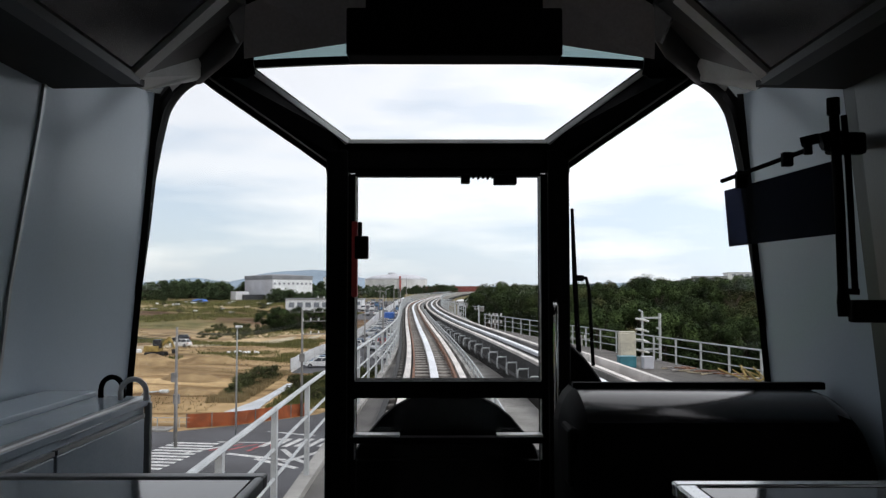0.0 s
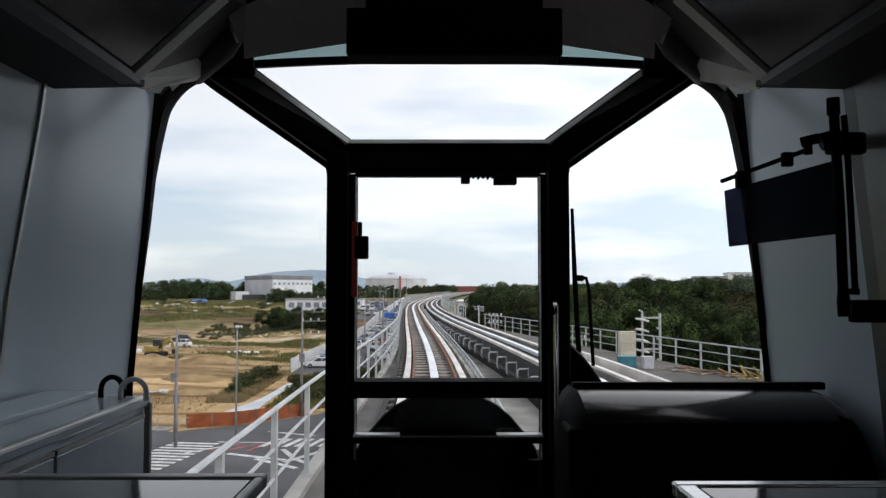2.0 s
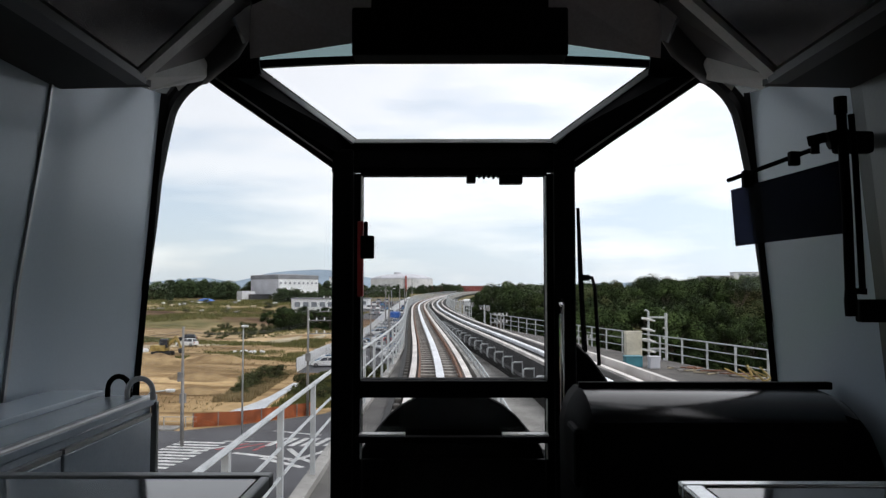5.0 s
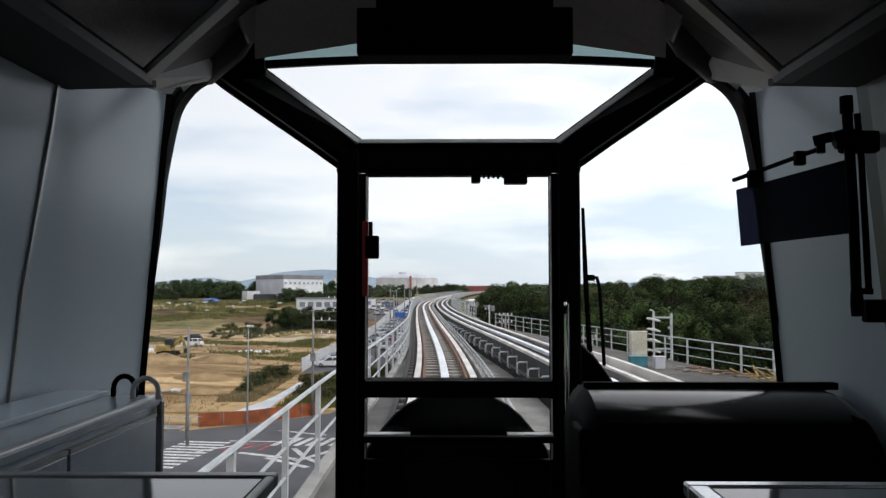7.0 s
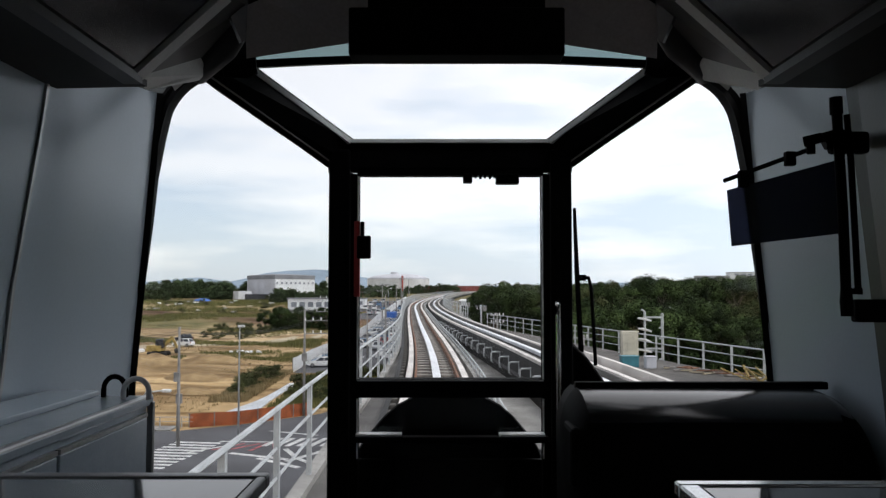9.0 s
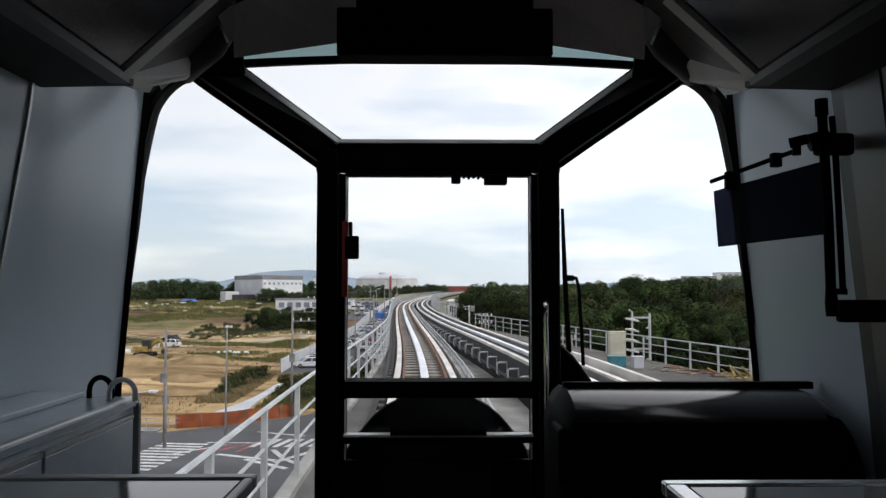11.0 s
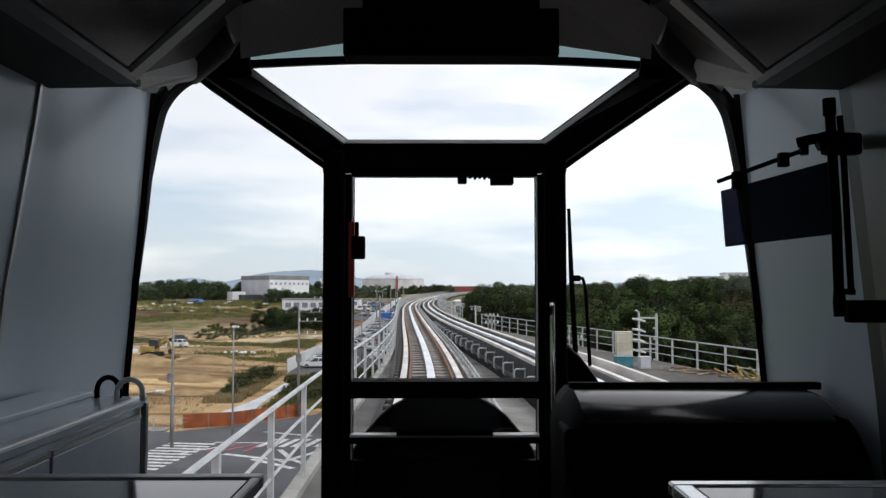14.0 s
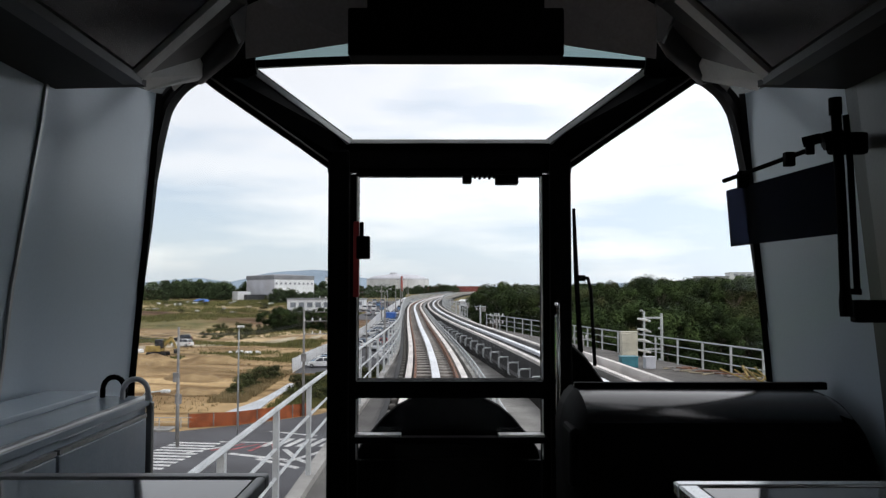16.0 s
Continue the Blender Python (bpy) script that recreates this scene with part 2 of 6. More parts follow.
def structure(name, bm, material, label, category, smooth=False):
    return tagged(part(name, bm, material, None, smooth=smooth), label, category, kind="structure")


def box(bm, c, s, rz=0.0, bevel=0.0):
    m = Matrix.Translation(c) @ Matrix.Rotation(radians(rz), 4, "Z") @ Matrix.Diagonal((*s, 1))
    r = bmesh.ops.create_cube(bm, size=1, matrix=m)
    if bevel:
        edges = {e for v in r["verts"] for e in v.link_edges}
        bmesh.ops.bevel(bm, geom=list(edges), offset=bevel, segments=2, affect="EDGES", profile=0.5)
    return bm


def beam(bm, p, q, w, h, up=(0, 0, 1)):
    """A bar from p to q, w wide and h along up."""
    p, q = Vector(p), Vector(q)
    d = (q - p).normalized()
    u = Vector(up)
    s = d.cross(u).normalized()
    u = s.cross(d).normalized()
    v = [bm.verts.new(e + s * a * w / 2 + u * b * h / 2) for e in (p, q) for a, b in ((-1, -1), (1, -1), (1, 1), (-1, 1))]
    for i in ((0, 1, 2, 3), (7, 6, 5, 4), (0, 4, 5, 1), (1, 5, 6, 2), (2, 6, 7, 3), (3, 7, 4, 0)):
        bm.faces.new([v[j] for j in i])
    return bm


def prism(bm, pts, vec):
    """A plate: the outline pts pushed out by vec."""
    vec = Vector(vec)
    a = [bm.verts.new(p) for p in pts]
    b = [bm.verts.new(Vector(p) + vec) for p in pts]
    bm.faces.new(a)
    bm.faces.new(b[::-1])
    for i in range(len(a)):
        j = (i + 1) % len(a)
        bm.faces.new((a[i], b[i], b[j], a[j]))
    return bm


def ring(bm, inner, outer, vec):
    """A frame between two outlines of as many points, pushed out by vec."""
    vec, n = Vector(vec), len(inner)
    rows = [[bm.verts.new(p) for p in inner], [bm.verts.new(p) for p in outer],
            [bm.verts.new(Vector(p) + vec) for p in outer], [bm.verts.new(Vector(p) + vec) for p in inner]]
    for k in range(4):
        for i in range(n):
            j = (i + 1) % n
            bm.faces.new((rows[k][i], rows[k][j], rows[(k + 1) % 4][j], rows[(k + 1) % 4][i]))
    return bm


def tube(bm, pts, r, seg=8):
    pts = [Vector(p) for p in pts]
    loops = []
    for i, p in enumerate(pts):
        d = (pts[min(i + 1, len(pts) - 1)] - pts[max(i - 1, 0)]).normalized()
        a = d.cross(Vector((0.13, 0.21, 0.97)))
        a = (a if a.length > 0.05 else d.cross(Vector((1, 0, 0)))).normalized()
        b = d.cross(a)
        rr = r[i] if isinstance(r, (list, tuple)) else r
        loops.append([bm.verts.new(p + (a * math.cos(2 * math.pi * k / seg) + b * math.sin(2 * math.pi * k / seg)) * rr) for k in range(seg)])
    for u, v in zip(loops, loops[1:]):
        for k in range(seg):
            bm.faces.new((u[k], u[(k + 1) % seg], v[(k + 1) % seg], v[k]))
    bm.faces.new(loops[0][::-1])
    bm.faces.new(loops[-1])
    return bm


def grid_sheet(bm, rows):
    vs = [[bm.verts.new(p) for p in r] for r in rows]
    for a, b in zip(vs, vs[1:]):
        for i in range(len(a) - 1):
            bm.faces.new((a[i], a[i + 1], b[i + 1], b[i]))
    return bm


def B():
    return bmesh.new()


# ---- the train cab ----
def C(x, y, z):
    return Vector((MID + x, y, EYE + z))


RAIL_Z = EYE - 2.69       # top of the guide rails
FLOOR = -1.42             # cab floor, under the eye
BACK = -7.0               # rear end of the saloon


def strip(bm, rows, vec):
    """A bent plate through rows of points (each row across the bend), with a thickness."""
    vec = Vector(vec)
    n, m = len(rows), len(rows[0])
    a = [[bm.verts.new(p) for p in r] for r in rows]
    b = [[bm.verts.new(Vector(p) + vec) for p in r] for r in rows]
    for i in range(n - 1):
        for j in range(m - 1):
            bm.faces.new((a[i][j], a[i][j + 1], a[i + 1][j + 1], a[i + 1][j]))
            bm.faces.new((b[i][j], b[i + 1][j], b[i + 1][j + 1], b[i][j + 1]))
    rim = [(0, j) for j in range(m)] + [(i, m - 1) for i in range(1, n)] + [(n - 1, j) for j in range(m - 2, -1, -1)] + [(i, 0) for i in range(n - 2, 0, -1)]
    for k in range(len(rim)):
        (i, j), (p, q) = rim[k], rim[(k + 1) % len(rim)]
        bm.faces.new((a[i][j], b[i][j], b[p][q], a[p][q]))
    return bm


def nose_y(x):
    """How far ahead the slanted front window stands at x from the middle."""
    return 2.9 - 0.45 * min(1.4, max(0.0, (abs(x) - 0.455) / 0.45))


def push(p, k):
    """A point moved away from the driver's eye."""
    eye = Vector((0, 0, EYE))
    return eye + (Vector(p) - eye) * k


def nose_push(x):
    s = min(1.4, max(0.0, (abs(x) - 0.455) / 0.45))
    return (2.9 - 0.21 * s) / (2.9 - 0.45 * s)


def wall_point(side, z, y):
    a = C(side * wall_x(z, min(y, 2.05)), min(y, 2.05), z)
    return a if y <= 2.05 else a.lerp(push(C(side * wall_x(z, 2.42), 2.42, z), 1.10), (y - 2.05) / 0.37)


def wall_x(z, y):
    """Half width of the cab's inside: it leans in towards the roof and narrows towards the nose."""
    lean = 1.152 - 0.095 * z if z > -0.5 else 1.2 + 0.02 * (-0.5 - z)
    return lean - max(0.0, y - 2.05) / 0.37 * (0.170 - 0.02 * z)


def seam_lean(z):
    """The seam leans back towards the floor."""
    return -0.05 * min(1.0, max(0.0, (0.5 - z) / 0.5))


# walls: one sheet a side from the nose to the saloon, then the saloon wall with its window openings
for side, nm in ((-1, "wall_west"), (1, "wall_east")):
    zs = [0.62, 0.45, 0.2, 0.0, -0.3, -0.6, FLOOR]
    bm = strip(B(), [[wall_point(side, z, y) for z in zs] for y in (2.42, 2.3, 2.2, 2.1, 2.05, 1.86)], (side * 0.05, 0, 0))
    # out-of-view side opening, added and sized to light the opposite wall
    head = -0.05
    for y0, y1, z0, z1 in ((1.86, 0.6, FLOOR, -0.25), (1.86, 0.6, head, 0.62), (0.72, 0.6, -0.25, head)):
        strip(bm, [[C(side * wall_x(z, y), y, z) for z in (z1, z0)] for y in (y0, y1)], (side * 0.05, 0, 0))
    wall = structure(nm, bm, M_PANEL, "smooth pale grey moulded wall lining of the train cab", "wall", smooth=True)
    wall.data.set_sharp_from_angle(angle=radians(35))
    pane = part("cab_side_pane", box(B(), C(side * 1.17, 1.29, (head - 0.25) / 2), (0.006, 1.14, head + 0.25)), M_GLASS, wall, "unseen cab side window, added to light the cab")
    pane.visible_shadow = False
    # seam cover between the lining and the door pocket
    if side < 0:
        bm = strip(B(), [[C(side * (wall_x(z, min(2.05, y + seam_lean(z))) - 0.008), y + seam_lean(z), z) for z in zs] for y in (2.056, 2.05, 2.044)], (side * 0.02, 0, 0))
        part("seam_cover", bm, M_TRIM, wall, "aluminium seam cover")
    if side > 0:
        # dark strip: the post, with the shade on the wall around it painted in
        bm = strip(B(), [[wall_point(side, z, y) - Vector((0.007, 0, 0)) for z in zs] for y in (2.08, 2.065, 2.05, 1.88)], (0.02, 0, 0))
        part("door_post", bm, M_POST, wall, "door post, darkened for the shade at the wall's rear")
    bm = B()
    # unseen; the windowless stretch back to -3.3 is added to hold light off the cab
    for y0, y1, z0, z1 in ((0.6, -3.3, FLOOR, 0.62),
                           (-3.3, -6.7, FLOOR, -0.55), (-3.3, -6.7, 0.52, 0.62), (-6.7, BACK, FLOOR, 0.62)):
        box(bm, C(side * 1.21, (y0 + y1) / 2, (z0 + z1) / 2), (0.06, y0 - y1, z1 - z0))
    part("unseen_saloon_wall", bm, M_SALOON, wall)
    for y0, y1 in ((-3.3, -6.7),):
        pane = part("saloon_pane", box(B(), C(side * 1.21, (y0 + y1) / 2, -0.015), (0.006, y0 - y1, 1.07)), M_GLASS, wall, "clear side window pane")
        pane.visible_shadow = False
structure("wall_south", box(B(), C(0, BACK, -0.35), (2.5, 0.06, 2.3)), M_SALOON, "plain pale rear wall of the saloon", "wall")
structure("floor", box(B(), C(0, (BACK + 2.9) / 2, FLOOR - 0.05), (2.46, 2.9 - BACK, 0.1)), M_DARKFLOOR, "dark sheet floor of the train", "floor")

# ceiling: low flat sides, sloping flanks, raised middle; ends at y = 2.0
bm = B()
for side in (-1, 1):
    strip(bm, [[C(side * x, y, z) for x, z in ((1.22, 0.55), (0.835, 0.558), (0.605, 0.775))] for y in (2.0, 1.0, 0.4)], (0, 0, 0.03))
strip(bm, [[C(x, y, 0.80) for x in (-0.62, 0, 0.62)] for y in (2.0, 0.4)], (0, 0, 0.03))
structure("saloon_ceiling", box(B(), C(0, (0.39 + BACK) / 2, 0.66), (2.44, 0.39 - BACK, 0.04)), M_SALOON, "pale saloon ceiling behind the cab", "ceiling")
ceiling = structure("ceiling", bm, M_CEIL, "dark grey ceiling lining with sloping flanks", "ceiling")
for side in (-1, 1):
    # smoked panels on the flank, framed by pale strips
    for y0, y1 in ((1.93, 0.9), (0.85, 0.45)):
        bm = strip(B(), [[C(side * x, y, z) for x, z in ((0.815, 0.572), (0.62, 0.756))] for y in (y0, y1)], (0, 0, -0.008))
        part("smoked_panel", bm, M_SMOKE, ceiling, "dark glossy smoked panel")
    part("edge_strip", beam(B(), C(side * 0.845, 2.0, 0.548), C(side * 0.845, 0.42, 0.548), 0.05, 0.022), M_CEIL, ceiling, "grey edge strip")
    part("edge_strip", beam(B(), C(side * 0.84, 1.985, 0.552), C(side * 0.60, 1.985, 0.772), 0.05, 0.024, (0, 0, 1)), M_CORNER, ceiling, "pale edge strip")
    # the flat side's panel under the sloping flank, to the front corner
    # its brown is deepened to stand in for the weak light up here
    part("side_panel", strip(B(), [[C(side * x, y, z) for x, z in ((1.15, 0.549), (0.845, 0.5555))] for y in (0.45, 1.2, 2.0, 2.095)], (0, 0, 0.03)), M_SOFFIT, ceiling, "dark brown soffit panel, deepened for shade")
    # pale moulded corner and dark rounded gusset next to the front pillar
    part("corner_backing", prism(B(), [push(p, 1.05) for p in [C(side * 0.84, 2.03, 0.565), C(side * 0.87, 2.24, 0.615), C(side * 0.89, 2.42, 0.672), C(side * 0.88, 2.47, 0.69), C(side * 0.81, 2.47, 0.69), C(side * 0.735, 2.30, 0.72)]], (0, 0.01, 0.03)), M_CEIL, ceiling)
    part("corner_panel", prism(B(), [C(side * x, y, z) for x, y, z in ((0.846, 2.020, 0.560), (0.772, 2.270, 0.715), (0.775, 2.420, 0.680), (0.806, 2.400, 0.655), (0.866, 2.150, 0.560))], (0, 0.012, 0.004)), M_CORNER, ceiling, "pale moulded corner panel")
    # wall lining at the window corner, its dim reflection painted as dark grey
    part("corner_lining", prism(B(), [C(side * x, 2.70, z) for x, z in ((1.15, 0.777), (1.15, 0.60), (1.035, 0.625), (0.998, 0.694), (0.936, 0.729), (0.873, 0.749), (0.873, 0.79))], (0, 0.012, 0.004)), M_POST, ceiling, "wall lining beside the window corner, darkened for its dim reflection")
    gus = [C(side * x, y, z) for x, y, z in ((0.815, 2.44, 0.672), (0.79, 2.41, 0.695), (0.755, 2.385, 0.722), (0.715, 2.37, 0.752), (0.685, 2.355, 0.79), (0.668, 2.345, 0.84), (0.66, 2.34, 0.90))]
    part("gusset", tube(B(), gus, [0.022, 0.034, 0.042, 0.045, 0.045, 0.045, 0.045], 12), M_CEIL, ceiling, "dark rounded gusset", smooth=True)
    part("flank_filler", strip(B(), [[C(side * 0.835, 2.0, 0.556), C(side * 0.60, 2.0, 0.776)], [C(side * 0.76, 2.30, 0.70), C(side * 0.62, 2.30, 0.86)]], (0, 0, 0.02)), M_CEIL, ceiling)
    # bright metal plate added in place of the sky light seen here
    part("sky_light_plate", prism(B(), [C(side * 0.646, 2.20, 0.79), C(side * 0.615, 2.27, 0.86), C(side * 0.618, 2.27, 0.745), C(side * 0.626, 2.25, 0.73)], (side * 0.01, 0.01, 0)), M_BRIGHT, ceiling, "bright plate standing in for sky light beside the bulkhead")

# bulkhead over the sloping glass
bm = strip(B(), [[C(x, 2.26 + 0.04 * abs(x), 0.90) for x in (-0.63, -0.3, 0, 0.3, 0.63)],
                 [C(x, 2.36, 0.812 - 0.152 * abs(x)) for x in (-0.64, -0.3, 0, 0.3, 0.64)]], (0, 0.03, 0.02))
structure("bulkhead", bm, M_BULK, "dull grey-brown bulkhead over the windscreen", "bulkhead")

# ---- the front: pillars, door, sloping glass, side windows ----
front = thing("windscreen_frame", C(0, 2.9, FLOOR), "black painted frame of the train's front windows", "window frame", kind="structure")
for s in (-1, 1):
    part("pillar", box(B(), C(s * 0.415, 2.90, -0.45), (0.078, 0.10, 1.94), bevel=0.008), M_BLACK, front)
    # slanted roof pillar between sloping glass and side window, hollow side outwards
    lo_in, lo_out = C(s * 0.372, 2.885, 0.553), C(s * 0.458, 2.905, 0.452)
    hi_in, hi_out = C(s * 0.690, 2.665, 0.766), C(s * 0.800, 2.45, 0.676)
    keel = C(s * 0.425, 2.86, 0.500), C(s * 0.735, 2.50, 0.700)
    bm = strip(B(), [[lo_in, keel[0], lo_out], [hi_in, keel[1], hi_out]], (0, 0.04, 0.02))
    part("roof_pillar", bm, M_BLACK, front)
    part("pillar_seam", beam(B(), C(s * 0.447, 2.87, 0.473), C(s * 0.785, 2.43, 0.686), 0.006, 0.005), M_CEIL, front, "thin metal seam")
    part("joint_cover", prism(B(), [C(s * x, 2.89, z) for x, z in ((0.345, 0.44), (0.462, 0.44), (0.462, 0.462), (0.384, 0.553), (0.345, 0.551))], (0, 0.04, 0)), M_BLACK, front)
    part("pillar_head", box(B(), C(s * 0.775, 2.475, 0.717), (0.062, 0.03, 0.075), bevel=0.01), M_BLACK, front)
    part("head_cover", prism(B(), [C(s * x, 2.48, z) for x, z in ((0.642, 0.745), (0.636, 0.704), (0.662, 0.688), (0.70, 0.690), (0.815, 0.690), (0.88, 0.90), (0.645, 0.96))], (0, 0.015, 0)), M_BLACK, front)
    # glazing bead of the sloping glass
    part("side_bead", beam(B(), C(s * 0.379, 2.872, 0.550), C(s * 0.697, 2.648, 0.761), 0.028, 0.018), M_REVEAL, front, "pale glazing bead")
part("header", prism(B(), [C(-0.46, 2.87, 0.445), C(0.46, 2.87, 0.445), C(0.375, 2.87, 0.548), C(-0.375, 2.87, 0.548)], (0, 0.08, 0)), M_BLACK, front)
part("lower_bead", beam(B(), C(-0.37, 2.865, 0.552), C(0.37, 2.865, 0.552), 0.02, 0.013), M_REVEAL, front, "pale glazing bead")
# curved top bar of the sloping glass and the pale wedges over it
arc = [C(x, 2.66 - 0.03 * (1 - (x / 0.695) ** 2), 0.774 + 0.012 * (1 - (x / 0.695) ** 2)) for x in np.linspace(-0.695, 0.695, 13)]
part("top_bar", strip(B(), [arc, [p + Vector((0, -0.012, 0.023)) for p in arc]], (0, 0.05, 0.01)), M_BLACK, front)
pane = part("tinted_pane", prism(B(), [C(-0.72, 2.645, 0.795), C(0.72, 2.645, 0.795), C(0.72, 2.60, 0.885), C(-0.72, 2.60, 0.885)], (0, 0.005, 0.002)), M_TINT, front, "tinted strip over the sloping glass")
pane.visible_shadow = False
pane = part("sloping_pane", prism(B(), [C(-0.37, 2.89, 0.556), C(0.37, 2.89, 0.556), C(0.684, 2.67, 0.778), C(-0.684, 2.67, 0.778)], (0, 0.004, 0.004)), M_GLASS, front, "clear sloping glass")
pane.visible_shadow = False


def rounded(pts, i0, i1, n=4):
    """The same outline with a smooth curve through its points i0 to i1."""
    out = pts[:i0]
    for i in range(i0, i1):
        a, b, c, d = (Vector(pts[k]) for k in (i - 1, i, i + 1, i + 2))
        for k in range(n):
            t = k / n
            p = 0.5 * (2 * b + (c - a) * t + (2 * a - 5 * b + 4 * c - d) * t * t + (3 * b - a - 3 * c + d) * t ** 3)
            out.append(tuple(p))
    return out + pts[i1:]


def side_outline(s, grow=0.0, low=-0.86, curve=True):
    """Outline of a side window: straight top rising outwards, rounded outer corner, leaning outer edge."""
    pts = [(0.455 - grow, low - grow), (0.455 - grow, 0.457 + grow * 1.2)]
    pts += [(0.455 + (0.775 - 0.455) * k / 3, 0.457 + (0.657 - 0.457) * k / 3 + grow * 1.1) for k in (1, 2)]
    e = grow or (0.008 if s < 0 else 0.002)
    pts += [(0.770, 0.655 + grow * 1.1), (0.803, 0.676 + grow * 0.9), (0.829 + e * 0.1, 0.692 + e * 0.5), (0.854 + e * 0.6, 0.668 + e * 0.8), (0.881 + e * 0.8, 0.627 + e * 0.6), (0.901 + e, 0.577 + e * 0.4), (0.911 + e, 0.530)]
    f = grow or e * 0.5
    pts += [(0.922 + e, 0.455), (0.935 + e, 0.35), (0.949 + f, 0.2), (0.977 + f, -0.13), (0.993 + f, -0.30), (1.016 + f, -0.62), (1.032 + f, low - grow)]
    if curve:
        pts = rounded(pts, 6, 11)
    return [push(C(s * x, nose_y(x) + (0.0 if grow == 0 else -0.01), z), nose_push(x)) for x, z in pts]


for s in (-1, 1):
    part("window_gasket", ring(B(), side_outline(s), side_outline(s, 0.028), (0, 0.05, 0)), M_RUBBER, front, "black rubber window gasket")
    lip = [p for p in side_outline(s) if abs(p.x - MID) > 0.80]
    edge = []
    for i, p in enumerate(lip):
        d = (lip[min(i + 1, len(lip) - 1)] - lip[max(i - 1, 0)]).normalized()
        n = Vector((d.z, 0, -d.x))
        n = n if n.dot(p - C(s * 0.5, p.y, 0.1)) > 0 else -n
        edge.append(p + n * (0.042 if s < 0 else 0.036) + Vector((0, -0.012, 0)))
    part("corner_lip", strip(B(), [[p + Vector((0, -0.012, 0)) for p in lip], edge], (0, 0.03, 0)), M_RUBBER, front, "black rubber lip round the window corner")
    top = side_outline(s, 0.016, curve=False)[5:9]
    part("corner_filler", strip(B(), [top, [Vector((p.x + s * 0.02, p.y - 0.16, EYE + 0.80)) for k, p in enumerate(top)]], (0, 0.02, 0.01)), M_CORNER, front, "pale filler over the window")
    pane = part("side_pane", prism(B(), [p + Vector((0, 0.03, 0)) for p in side_outline(s)], (0, 0.005, 0)), M_GLASS, front, "clear curved side window")
    pane.visible_shadow = False
    # lining below the side window and outside skin beside the gasket
    part("sill_lining", strip(B(), [[push(C(s * x, nose_y(x) - 0.01, z), nose_push(x)) for x in (0.44, 0.7, 1.08)] for z in (-0.87, -1.1, -1.30)], (0, 0.06, 0)), M_BLACK, front)
    part("corner_lining", strip(B(), [[push(C(s * (wall_x(z, 2.42) + 0.004 - dx), 2.41 + dx * 0.5, z), 1.10) for dx in (-0.03, 0.0, 0.02)] for z in (0.62, 0.4, 0.1, -0.3, -0.9, -1.29)], (s * 0.03, 0.03, 0)), M_RUBBER, front)

door = thing("door_1", C(0, 2.9, FLOOR), "black framed emergency door with a large clear pane", "door", kind="structure")
bm = B()
for s in (-1, 1):
    box(bm, C(s * 0.358, 2.895, -0.50), (0.030, 0.05, 1.86))
box(bm, C(0, 2.895, 0.437), (0.70, 0.05, 0.028))
box(bm, C(0, 2.895, -0.372), (0.70, 0.06, 0.068))
box(bm, C(0, 2.895, -1.11), (0.70, 0.05, 0.62))
part("door_frame", bm, M_BLACK, door)
for s in (-1, 1):
    part("door_bead", box(B(), C(s * 0.345, 2.868, 0.04), (0.0055, 0.006, 0.76)), M_CERAMIC, door, "thin bright bead")
    part("door_bead", box(B(), C(s * 0.345, 2.868, -0.52), (0.0055, 0.006, 0.22)), M_CERAMIC, door, "thin bright bead")
part("lower_bead", box(B(), C(0, 2.864, -0.342), (0.69, 0.006, 0.005)), M_TRIM, door, "thin bright bead")
for z0, z1 in ((-0.338, 0.423), (-0.80, -0.406)):
    pane = part("door_pane", box(B(), C(0, 2.90, (z0 + z1) / 2), (0.686, 0.005, z1 - z0)), M_GLASS, door, "clear door pane")
    pane.visible_shadow = False
bar = part("ledge", box(B(), C(0, 2.84, -0.552), (0.72, 0.05, 0.022), bevel=0.004), M_BLACK, door, "black ledge across the lower pane")
for s in (-1, 1):
    part("ledge_plate", box(B(), C(s * 0.262, 2.845, -0.536), (0.168, 0.05, 0.009), bevel=0.002), M_CERAMIC, bar, "bright worn plate")
part("latch_plate", box(B(), C(-0.345, 2.84, 0.108), (0.022, 0.02, 0.28), bevel=0.004), M_RED, door, "red latch plate")
bm = box(B(), C(-0.318, 2.82, 0.150), (0.05, 0.03, 0.085), bevel=0.006)
box(bm, C(-0.325, 2.83, 0.215), (0.014, 0.02, 0.06), bevel=0.003)
part("latch", bm, M_BLACK, door, "black door latch")
bm = tube(B(), [C(0.385, 2.84, -0.62), C(0.385, 2.79, -0.60), C(0.385, 2.77, -0.55), C(0.385, 2.77, -0.10), C(0.388, 2.785, -0.06), C(0.394, 2.81, -0.045), C(0.400, 2.835, -0.06), C(0.402, 2.84, -0.62)], 0.008)
part("grab_handle", bm, M_CHROME, door, "chrome grab handle", smooth=True)
bm = box(B(), C(0.065, 2.85, 0.408), (0.034, 0.05, 0.032), bevel=0.004)
box(bm, C(0.213, 2.85, 0.405), (0.085, 0.05, 0.036), bevel=0.004)
for k in range(5):
    box(bm, C(0.095 + 0.018 * k, 2.855, 0.418), (0.008, 0.03, 0.012 + 0.006 * (k % 2)))
part("door_closer", bm, M_BLACK, door, "black closer blocks and pins")

